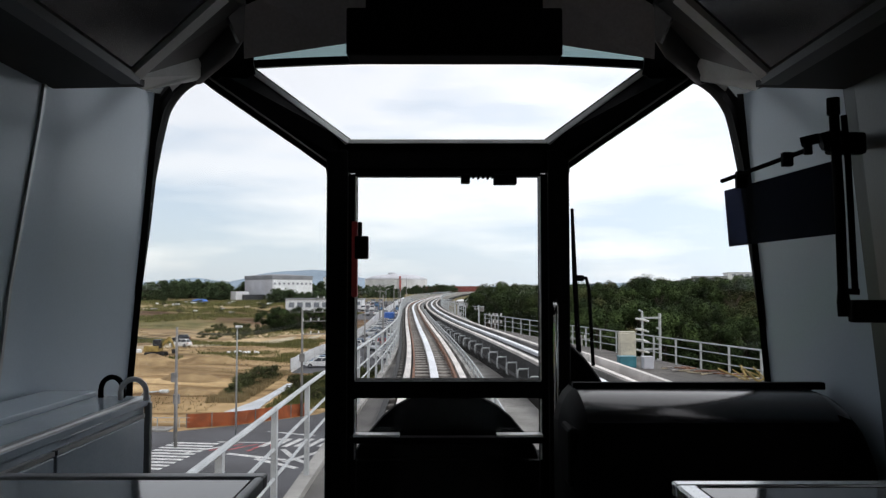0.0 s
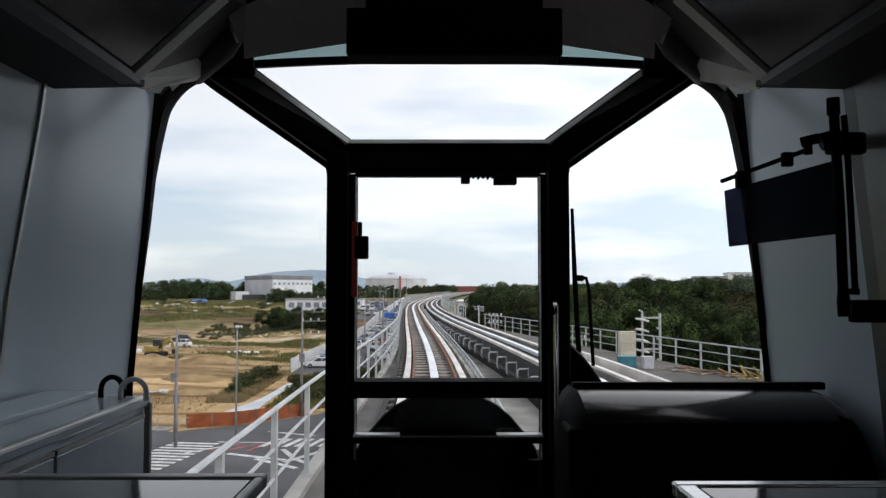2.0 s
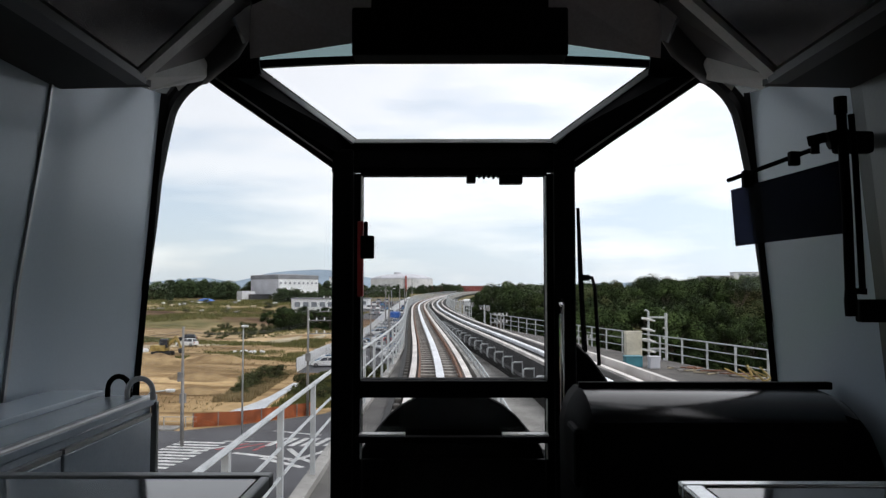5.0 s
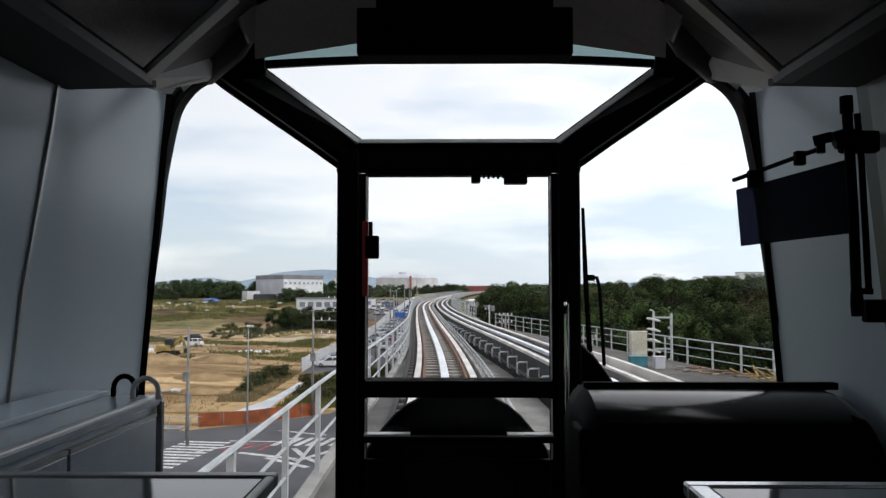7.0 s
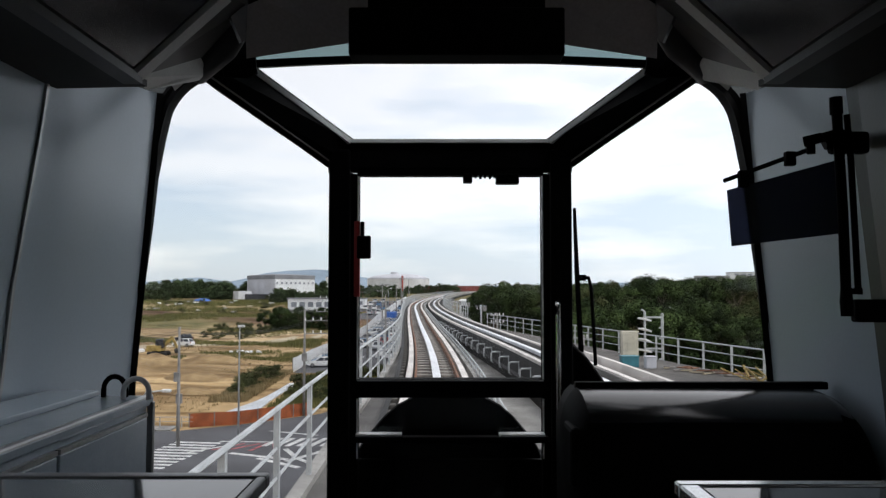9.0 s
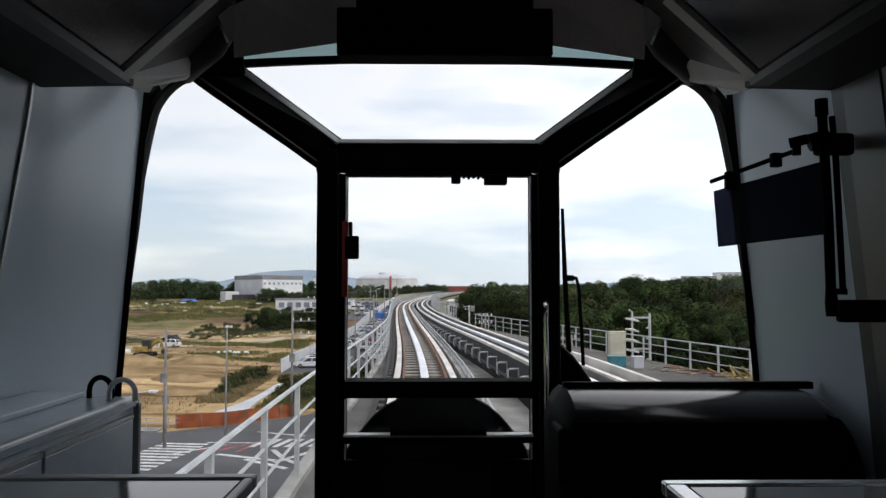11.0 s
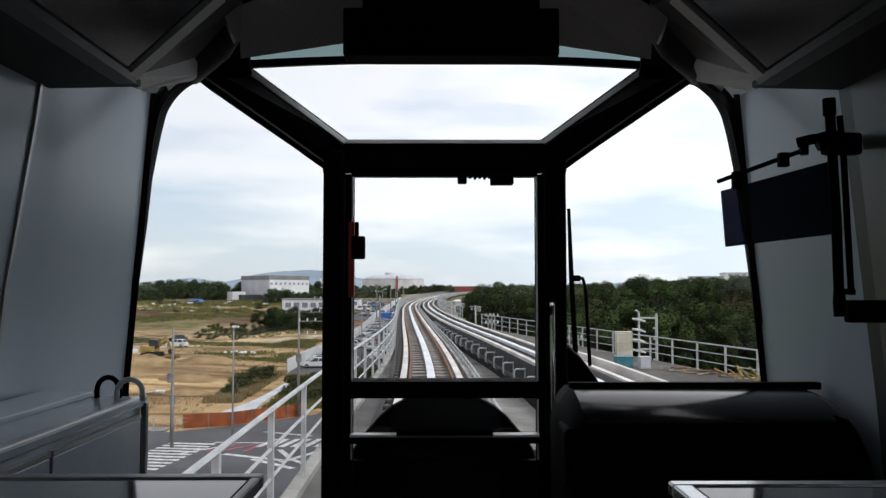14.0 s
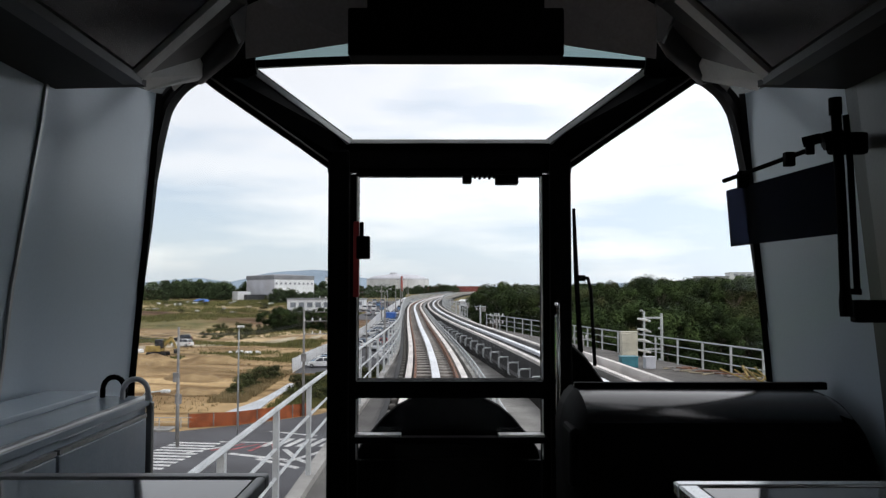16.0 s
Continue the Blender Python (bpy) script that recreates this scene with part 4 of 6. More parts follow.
marking("stop_line", [(-26.5, 57.0, 0.4, 7.0, 0)] + [(-30 - 9 * k, 61, 5.0, 0.15, 0) for k in range(6)], M_WHITEPAINT, "white stop and centre lines")

# concrete channel at the foot of the field
bm = strip(B(), [[(-20.6 + 0.12 * k - w, 76.5 + 3.0 * k, ground_z(-20, 76.5 + 3.0 * k) + 0.12), (-19.9 + 0.12 * k + w * 0.4, 76.5 + 3.0 * k, ground_z(-20, 76.5 + 3.0 * k) + 0.12)] for k, w in enumerate((1.9, 1.7, 1.2, 0.7, 0.4, 0.3, 0.3, 0.3, 0.3))], (0, 0, -0.3))
structure("channel", bm, M_WATER, "pale concrete drainage channel beside the field", "channel")

structure("dirt_track", grid_sheet(B(), [[(x, y + d, ground_z(x, y + d) + 0.10) for d in (-3.0, -1.5, 0, 1.5, 3.0)] for x, y in ((-110, 128), (-92, 133), (-75, 139), (-66, 142), (-58, 144), (-50, 148), (-44, 152), (-38, 157), (-32, 162), (-26, 166))]), M_SAND, "pale sandy track across the works site", "track")

# far hills, the haze of distance put into their blue colour
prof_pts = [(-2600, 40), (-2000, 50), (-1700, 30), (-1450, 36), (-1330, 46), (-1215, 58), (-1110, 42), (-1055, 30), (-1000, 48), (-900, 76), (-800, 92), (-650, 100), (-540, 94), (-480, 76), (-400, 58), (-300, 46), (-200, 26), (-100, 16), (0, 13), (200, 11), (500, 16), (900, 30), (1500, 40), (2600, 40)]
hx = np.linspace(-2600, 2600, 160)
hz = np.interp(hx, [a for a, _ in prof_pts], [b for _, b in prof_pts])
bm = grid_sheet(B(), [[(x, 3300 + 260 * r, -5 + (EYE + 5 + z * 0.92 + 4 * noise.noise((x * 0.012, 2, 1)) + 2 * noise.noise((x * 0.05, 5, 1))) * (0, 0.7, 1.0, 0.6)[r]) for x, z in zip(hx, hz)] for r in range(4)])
structure("backdrop", bm, M_HILL, "distant hills along the horizon, coloured in haze blue", "hills", smooth=True)


# ---- the guideway ----
TRACK = [(-60, 0.4), (0, 0.12), (23.8, -0.19), (36.8, -0.65), (52.5, -1.42), (66.8, -2.11), (87.4, -3.02), (104.9, -3.77), (131, -4.5), (160, -4.6), (203, -3.9), (261, -1.7), (350, 3.0), (430, 8.5), (522, 17), (640, 33), (800, 62), (1000, 106)]


def track_x(y):
    for i in range(len(TRACK) - 1):
        if y <= TRACK[i + 1][0] or i == len(TRACK) - 2:
            break
    (y0, x0), (y1, x1) = TRACK[i], TRACK[i + 1]
    pm, pn = TRACK[max(i - 1, 0)], TRACK[min(i + 2, len(TRACK) - 1)]
    m0 = (x1 - pm[1]) / (y1 - pm[0])
    m1 = (pn[1] - x0) / (pn[0] - y0)
    h = y1 - y0
    t = (y - y0) / h
    return (2 * t ** 3 - 3 * t ** 2 + 1) * x0 + (t ** 3 - 2 * t ** 2 + t) * h * m0 + (-2 * t ** 3 + 3 * t ** 2) * x1 + (t ** 3 - t ** 2) * h * m1


def second_gap(y):
    """The second track draws nearer away from the junction."""
    return float(np.interp(y, (20, 28, 36, 45, 57, 70, 90), (5.0, 4.8, 4.5, 4.15, 3.65, 3.25, 2.95)))


def across(off, y):
    """An offset of the second track, given for the junction, as it is at y."""
    return off - 4.35 + second_gap(y) if off > 2.5 else off


STEPS = [-60, -30] + list(range(-12, 120, 3)) + list(range(120, 320, 6)) + list(range(320, 1000, 12))


def rail_z(y):
    return RAIL_Z


def narrowing(y):
    """The walkway grows narrower away from the junction."""
    return 0.7 * smooth(10, 45, y)


def swept(bm, prof, off=0.0, y0=-60, y1=1000):
    """A body with the section prof (across, up) that follows the track."""
    rows = []
    for y in STEPS:
        if y0 <= y <= y1:
            a = (track_x(y + 0.5) - track_x(y - 0.5))
            rows.append([bm.verts.new((track_x(y) + across(off, y) + dx + (narrowing(y) if dx < -1.9 else 0), y - a * dx, rail_z(y) + dz)) for dx, dz in prof])
    for u, v in zip(rows, rows[1:]):
        for i in range(len(prof)):
            j = (i + 1) % len(prof)
            bm.faces.new((u[i], u[j], v[j], v[i]))
    bm.faces.new(rows[0])
    bm.faces.new(rows[-1][::-1])
    return bm


def rect(x0, x1, z0, z1):
    return [(x0, z0), (x1, z0), (x1, z1), (x0, z1)]


GAP = 4.35
structure("guideway_deck", swept(B(), [(-2.22, -0.36), (-1.35, -0.36), (-1.30, -0.42), (1.55, -0.42), (1.55, -0.75), (1.1, -2.1), (-1.1, -2.1), (-1.6, -0.95), (-2.22, -0.75)]), M_DCONC, "weathered concrete deck of the elevated guideway", "guideway")
# the girder's near-black colour stands in for the shadow on its side
structure("guideway_deck_second", swept(B(), [(-1.0, -0.12), (1.75, -0.38), (1.75, -0.9), (1.0, -2.1), (-0.9, -2.1), (-1.0, -0.95)], GAP), M_GIRDER, "girder of the second guideway, coloured dark for shade", "guideway")
structure("curb", swept(B(), rect(-2.24, -2.02, -0.6, -0.25)), M_CONC, "pale concrete curb along the guideway's edge", "curb")
structure("curb_second", swept(B(), rect(1.62, 1.84, -0.6, -0.22), GAP, 72), M_CONC, "pale concrete curb along the guideway's edge", "curb")
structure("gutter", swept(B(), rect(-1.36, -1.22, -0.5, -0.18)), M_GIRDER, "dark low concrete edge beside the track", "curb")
structure("parapet", swept(B(), rect(1.42, 1.58, -0.5, 0.12), GAP, -12, 34), M_BAND, "low pale concrete parapet beside the second track", "parapet")
structure("gutter_second", swept(B(), rect(1.22, 1.34, -0.5, -0.2)), M_CONC, "low concrete edge beside the track", "curb")
structure("lower_slab", swept(B(), rect(1.45, 3.6, -1.75, -1.45), 0, -60, 60), M_CONC, "pale stained concrete slab between the girders", "slab")
for off, tag in ((0.0, "guide_rail"), (GAP, "second_guide_rail")):
    rails = thing(tag, (track_x(0) + off, 0, RAIL_Z - 0.4), "pale guide rails with a bright reaction plate on sleepers", "rails", "guideway tracks", "structure")
    for sgn in (-1, 1):
        part("rail", swept(B(), rect(sgn * 0.86 - 0.095, sgn * 0.86 + 0.095, -0.12 if off else -0.22, 0.0), off), M_BAND, rails, "pale rail top")
        part("rust_edge", swept(B(), rect(sgn * 0.66 - 0.035, sgn * 0.66 + 0.035, -0.26, -0.03), off), M_DCONC if off else M_RUST, rails, "stained inner flange")
    part("reaction_plate", swept(B(), rect(-0.125, 0.125, -0.16, -0.02), off), M_PLATE, rails, "bright aluminium reaction plate")
    part("track_bed", swept(B(), rect(-0.63, 0.63, -0.45, -0.30), off), M_BED, rails, "dark track bed")
    tie = None
    for k in range(230):
        y = 3 + 1.0 * k
        if off and y < 14:
            continue
        if tie is None:
            tie = part("sleeper", box(B(), (track_x(y) + across(off, y), y, rail_z(y) - 0.28), (1.3, 0.40, 0.12)), M_TIE, rails)
            first = Vector((track_x(y) + across(off, y), y, rail_z(y)))
        else:
            o = new("sleeper", tie.data)
            o.parent = rails
            o.location = Vector((track_x(y) + across(off, y), y, rail_z(y))) - first


clips = thing("rail_clips", (track_x(4) - 1.13, 4, RAIL_Z - 0.42), "row of small grey rail clips along the track's edge", "clips")
clip = None
for k in range(90):
    y = 4 + 1.0 * k
    if clip is None:
        clip = part("clip", box(B(), (track_x(y) - 1.13, y, RAIL_Z - 0.28), (0.16, 0.3, 0.26), bevel=0.03), M_BED, clips)
        first = Vector((track_x(y), y, 0))
    else:
        o = new("clip", clip.data)
        o.parent, o.location = clips, Vector((track_x(y), y, 0)) - first

structure("far_parapet", swept(B(), rect(1.70, 1.88, -0.5, 0.55), GAP, 170, 800), M_CONC, "pale concrete parapet on the far curve", "parapet")
structure("far_parapet_second", swept(B(), rect(-2.12, -1.92, -0.5, 0.35), 0, 240, 800), M_CONC, "pale concrete parapet on the far curve", "parapet")


def viaduct_column(y):
    x = track_x(y) + 2.2
    t = thing("viaduct_column", (x, y, ground_z(x, y)), "pale concrete column carrying the guideway", "column", "columns of the guideway", "structure")
    top = RAIL_Z - 2.1
    part("shaft", box(B(), (x, y, (ground_z(x, y) + top) / 2 - 0.6), (2.4, 1.8, top - ground_z(x, y) - 1.0), bevel=0.15), M_CONC, t)
    part("crosshead", prism(B(), [(x - 3.4, y - 1.0, top), (x + 3.6, y - 1.0, top), (x + 3.4, y - 1.0, top - 0.6), (x + 1.2, y - 1.0, top - 1.3), (x - 1.2, y - 1.0, top - 1.3), (x - 3.2, y - 1.0, top - 0.6)], (0, 2.0, 0)), M_CONC, t)


for y in (-25, 5, 35, 65, 95, 125, 155, 185, 215, 245, 280, 315, 350):
    viaduct_column(y)


# ---- railings ----
def railing(name, line, zs, post_gap, label, post_w=0.07, rail_r=0.035):
    """Posts every post_gap metres along a line of (x, y, deck level), with rails at the heights zs over it."""
    pts = [Vector(p) for p in line]
    t = thing(name, pts[0], label, "railing")
    for h in zs:
        part("top_rail" if h == zs[0] else "rail", tube(B(), [p + Vector((0, 0, h)) for p in pts], rail_r if h == zs[0] else rail_r * 0.7, 6), M_RAILING, t)
    left, first = 0.0, None
    for a, b in zip(pts, pts[1:]):
        d, seg = (b - a).normalized(), (b - a).length
        s = left
        while s < seg:
            p = a + d * s
            if first is None:
                first = (part("post", box(B(), p + Vector((0, 0, zs[0] / 2 - 0.02)), (post_w, post_w * 1.3, zs[0] + 0.02)), M_RAILING, t), p)
            else:
                o = new("post", first[0].data)
                o.parent, o.location = t, p - first[1]
            s += post_gap
        left = s - seg
    return t


def side_line(off, y0, y1, step, dz):
    return [(track_x(y) + across(off, y) + (narrowing(y) if off < -1.9 else 0), y, rail_z(y) + dz) for y in np.arange(y0, y1, step)]


railing("railing", side_line(-2.13, -2.7, 140, 3, -0.26), (1.42, 0.93, 0.56), 2.5, "galvanised steel railing along the guideway walkway")
railing("far_railing", side_line(-2.13, 140, 420, 8, -0.26), (1.46, 0.93, 0.56), 2.5, "galvanised steel railing along the distant guideway walkway", 0.07)
railing("inner_railing", side_line(1.45, 8, 150, 3, -0.42), (0.44, 0.24), 1.6, "low galvanised railing between the two guideways", 0.05, 0.025)
railing("second_railing", side_line(GAP + 1.72, 75, 330, 5, -0.24), (1.25, 0.8, 0.4), 2.5, "galvanised steel railing beside the second guideway")

# lower platform beside the second guideway, with its own railing
PLAT_Z = RAIL_Z - 1.0


def plat_x(y):
    return 12.9 - 0.2 * (y - 30.4)


ysp = [6, 14, 22, 30, 38, 46, 54, 62, 70, 74]
bm = strip(B(), [[(track_x(y) + second_gap(y) + 1.7, y, PLAT_Z), (plat_x(y) + 0.15, y, PLAT_Z)] for y in ysp], (0, 0, -0.5))
structure("platform", bm, M_BED, "stained concrete platform widening beside the guideway", "platform")
railing("platform_railing", [(plat_x(y), y, PLAT_Z) for y in ysp], (1.22, 0.84, 0.42), 2.3, "galvanised railing along the concrete platform", 0.075, 0.036)
for y in (14, 38, 60):
    x = (plat_x(y) + track_x(y) + second_gap(y) + 1.7) / 2
    structure("platform_column", box(B(), (x, y, (PLAT_Z - 0.5 + ground_z(x, y)) / 2), (1.2, 1.2, PLAT_Z - 0.5 - ground_z(x, y))), M_CONC, "square concrete column under the platform", "column")

# rectangular cable brackets on the second girder's side
first = None
brk = thing("cable_brackets", (track_x(14) + second_gap(14) - 1.03, 14, RAIL_Z - 1.2), "row of grey rectangular cable brackets on the girder's side", "brackets")
for k in range(23):
    y = 14 + 2.6 * k
    if first is None:
        x, z = track_x(y) + second_gap(y) - 1.03, RAIL_Z
        loop = [Vector((x, y, z - 0.40)), Vector((x - 0.34, y, z - 0.40)), Vector((x - 0.41, y, z - 0.45)), Vector((x - 0.41, y, z - 0.83)), Vector((x - 0.34, y, z - 0.88)), Vector((x, y, z - 0.88))]
        bm = tube(B(), loop, 0.042, 6)
        tube(bm, [loop[0] + Vector((0.02, 0, 0.05)), loop[-1] + Vector((0.02, 0, -0.05))], 0.04, 6)
        first = (part("bracket", bm, M_RAILING, brk), Vector((track_x(y) + second_gap(y), y, 0)))
    else:
        o = new("bracket", first[0].data)
        o.parent, o.location = brk, Vector((track_x(y) + second_gap(y), y, rail_z(y) - RAIL_Z)) - first[1]
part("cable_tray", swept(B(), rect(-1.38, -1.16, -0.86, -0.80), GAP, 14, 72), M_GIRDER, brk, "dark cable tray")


# ---- things on the platform ----
def steel_box(name, x, y, s, material, label, category):
    t = thing(name, (x, y, PLAT_Z), label, category)
    part("case", box(B(), (x, y, PLAT_Z + s[2] / 2), s, bevel=0.02), material, t)
    part("lid", box(B(), (x, y, PLAT_Z + s[2] + 0.015), (s[0] + 0.06, s[1] + 0.06, 0.04), bevel=0.01), material, t)
    for k in (-0.24, 0.24):
        part("door_leaf", box(B(), (x + k * s[0], y - s[1] / 2 - 0.012, PLAT_Z + s[2] * 0.5), (s[0] * 0.44, 0.02, s[2] * 0.86)), material, t)
    return t


steel_box("switch_cabinet", 10.2, 42.2, (0.85, 0.6, 1.3), M_CREAM, "cream steel switch cabinet standing by the railing", "cabinet")
steel_box("switch_cabinet", 9.95, 41.9, (0.5, 0.5, 1.22), M_CREAM, "cream steel switch cabinet standing by the railing", "cabinet")
steel_box("teal_bin", 8.75, 36.3, (0.78, 0.6, 0.48), M_TEAL, "teal plastic storage bin on the platform", "bin")
steel_box("grey_box", 9.55, 35.6, (0.46, 0.5, 0.52), M_WALLG, "light grey equipment box on the platform", "box")
t = thing("barrier_pile", (13.0, 30.6, PLAT_Z), "heap of yellow folding barriers lying on the platform", "barriers")
random.seed(5)
for k in range(9):
    a = random.uniform(0, 3.14)
    p = Vector((12.3 + 0.1 * k + random.uniform(-0.3, 0.3), 31.2 - random.uniform(0, 1.0), PLAT_Z + 0.05))
    q = p + Vector((random.uniform(0.5, 1.1) * math.cos(a), 0.3 * math.sin(a), random.uniform(0.25, 0.55)))
    part("board", beam(B(), p, q, 0.1, 0.05), M_YELLOW, t)
M_CLUTTER = (M_SAND, M_TIE, M_RUST)
t = thing("plank_heap", (11.6, 33, PLAT_Z), "loose heap of pale and rusty boards on the platform", "boards")
for k in range(26):
    w = random.uniform(0.25, 1.0)
    part("plank", box(B(), (10.4 + 0.085 * k + random.uniform(-0.4, 0.4), 35.2 - 0.17 * k + random.uniform(-0.5, 0.5), PLAT_Z + 0.045 + 0.05 * (k % 3)), (w, random.uniform(0.08, 0.2), 0.05), random.uniform(-50, 50)), M_CLUTTER[k % 3], t)


# ---- poles and wires ----
def utility_pole(x, y, h, arms, label, turn=0.0, side=0.0):
    z = ground_z(x, y)
    t = thing("utility_pole", (x, y, z), label, "utility pole", "utility poles")
    part("pole", tube(B(), [(x, y, z - 0.2), (x, y, z + h)], [0.15, 0.09], 8), M_POLE, t, smooth=True)
    for zz, w in arms:
        c, s = math.cos(turn), math.sin(turn)
        a = part("crossarm", beam(B(), (x + (side - w) * c, y + (side - w) * s, z + zz), (x + (side + w) * c, y + (side + w) * s, z + zz), 0.10, 0.10), M_POLE, t)
        for k in np.linspace(side - w + 0.15, side + w - 0.1, 4):
            part("insulator", tube(B(), [(x + k * c, y + k * s, z + zz + 0.04), (x + k * c, y + k * s, z + zz + 0.32)], [0.09, 0.06], 6), M_CERAMIC, a, "white insulator")
    return t


def pole_gear(x, y, z):
    """Grey boxes strapped to a pole."""
    t = thing("pole_box", (x, y, z), "grey switch boxes strapped to a utility pole", "switch box")
    part("box", box(B(), (x + 0.05, y - 0.28, z + 0.5), (0.5, 0.3, 0.8), bevel=0.03), M_POLE, t)
    part("strap", box(B(), (x, y - 0.06, z + 0.35), (0.36, 0.40, 0.06)), M_RAILING, t)
    part("strap", box(B(), (x, y - 0.06, z + 0.75), (0.36, 0.40, 0.06)), M_RAILING, t)


def wires(points, sag, n, label="black overhead cables hanging between poles"):
    t = thing("overhead_cable", points[0], label, "cable")
    for k in range(n):
        for a, b in zip(points, points[1:]):
            a2, b2 = Vector(a) + Vector((0.5 * k, 0, -0.12 * (k % 2))), Vector(b) + Vector((0.5 * k, 0, -0.12 * (k % 2)))
            part("cable", tube(B(), [a2.lerp(b2, u) - Vector((0, 0, sag * 4 * u * (1 - u))) for u in np.linspace(0, 1, 9)], 0.018, 4), M_WIRE, t)


P1, P2, P3, P4 = (-22.4, 65.5), (-13.9, 77.4), (-15.4, 104), (-15.0, 41)
utility_pole(*P1, 9.6, (), "grey concrete utility pole by the road junction")
utility_pole(*P2, 10.7, ((9.5, 1.3), (8.2, 1.3)), "tall grey concrete utility pole with two crossarms", 0.15, 1.2)
utility_pole(*P3, 11.4, ((11.0, 1.3), (9.2, 1.8)), "tall grey concrete utility pole with two crossarms beside the lane", 0.1)
utility_pole(-17.8, 150, 10.5, ((10.0, 1.3), (8.6, 1.3)), "grey concrete utility pole beside the lane")
utility_pole(-15.0, 190, 10.5, ((10.0, 1.3), (8.6, 1.3)), "grey concrete utility pole beside the lane")
utility_pole(-12.5, 230, 10.5, ((10.0, 1.3),), "grey concrete utility pole beside the lane")
for x, y, h in ((-11.8, 120, 8.5), (-10.2, 138, 9.0), (-12.6, 168, 9.0), (-9.5, 182, 9.0), (-13.0, 214, 9.0), (-11.0, 246, 9.5)):
    utility_pole(x, y, h, (), "slim bare grey pole beside the lane")
utility_pole(-21.5, 63.0, 5.6, (), "thin grey utility pole by the crossing")
wires([(-23.2, 40, 12), (P1[0] - 0.4, P1[1], ground_z(*P1) + 9.2), (P3[0] - 1, P3[1], ground_z(*P3) + 8.6)], 0.9, 2)
wires([(P2[0] - 1, P2[1], ground_z(*P2) + 10.5), (P3[0] - 1, P3[1], ground_z(*P3) + 11.3), (-18.8, 150, ground_z(-18, 150) + 10.3), (-16, 190, ground_z(-15, 190) + 10.3), (-13.5, 230, ground_z(-12, 230) + 10.3)], 0.7, 4)


def lamp_post(x, y, h, reach):
    z = ground_z(x, y)
    t = thing("street_lamp", (x, y, z), "slim grey street lamp with a curved arm", "street lamp", "street lamps")
    part("post", tube(B(), [(x, y, z - 0.1), (x, y, z + h - 0.5), (x + reach * 0.25, y, z + h - 0.1), (x + reach, y, z + h)], [0.09, 0.06, 0.05, 0.04], 8), M_RAILING, t, smooth=True)
    part("lantern", box(B(), (x + reach * 1.25, y, z + h), (0.6, 0.34, 0.2), bevel=0.07), M_CERAMIC, t, "pale lantern")


pole_gear(P1[0] + 0.1, P1[1], 3.2)
pole_gear(P1[0] - 0.1, P1[1], 5.0)
pole_gear(P2[0], P2[1], 5.6)
for y in (66, 80, 92, 106):
    x = track_x(y) + second_gap(y) + 1.95
    t = thing("equipment_post", (x, y, RAIL_Z - 0.6), "grey equipment post with a small box at the guideway", "post", "equipment posts")
    part("post", tube(B(), [(x, y, RAIL_Z - 0.75), (x, y, RAIL_Z + 1.25)], 0.05, 8), M_RAILING, t)
    part("arm", beam(B(), (x - 0.5, y, RAIL_Z + 1.15), (x + 0.5, y, RAIL_Z + 1.15), 0.05, 0.05), M_RAILING, t)
    part("box", box(B(), (x + 0.3, y, RAIL_Z + 0.9), (0.32, 0.3, 0.4), bevel=0.04), M_POLE, t)
lamp_post(-17.5, 66.3, 9.6, 0.12)
lamp_post(-19.5, 50, 6.35, 1.3)
lamp_post(-19.5, 134, 8.5, 0.6)
lamp_post(-14.6, 205, 8.5, 0.6)

# signal mast with stacked insulators beside the platform
mx, my = 13.1, 46.0
mast = thing("signal_mast", (mx, my, ground_z(mx, my)), "pale steel line mast with stacked insulator arms", "mast")
part("post", tube(B(), [(mx, my, ground_z(mx, my)), (mx, my, EYE - 1.5)], 0.085, 8), M_RAILING, mast)
part("side_post", tube(B(), [(mx - 1.05, my, ground_z(mx, my)), (mx - 1.05, my, EYE - 1.4), (mx - 1.25, my, EYE - 1.3)], 0.07, 6), M_RAILING, mast)
for k in range(8):
    z = EYE - 1.75 - 0.62 * k
    part("arm", beam(B(), (mx, my, z), (mx - (1.05 if k % 3 == 0 else 0.2), my, z), 0.10, 0.10), M_RAILING, mast)
    part("insulator", tube(B(), [(mx - 1.45, my, z - 0.05), (mx - 1.05, my, z - 0.10), (mx - 0.65, my, z - 0.22)], [0.06, 0.09, 0.05], 6), M_CERAMIC, mast, "white insulator")
utility_pole(10.4, 57, 9.5, ((9.2, 0.8), (8.3, 0.8)), "grey utility pole beyond the platform railing")
utility_pole(6.2, 88, 9.8, ((9.5, 0.8), (8.7, 0.8)), "grey utility pole beyond the second guideway")
utility_pole(6.0, 120, 9.0, ((8.7, 0.8),), "grey utility pole beyond the second guideway")


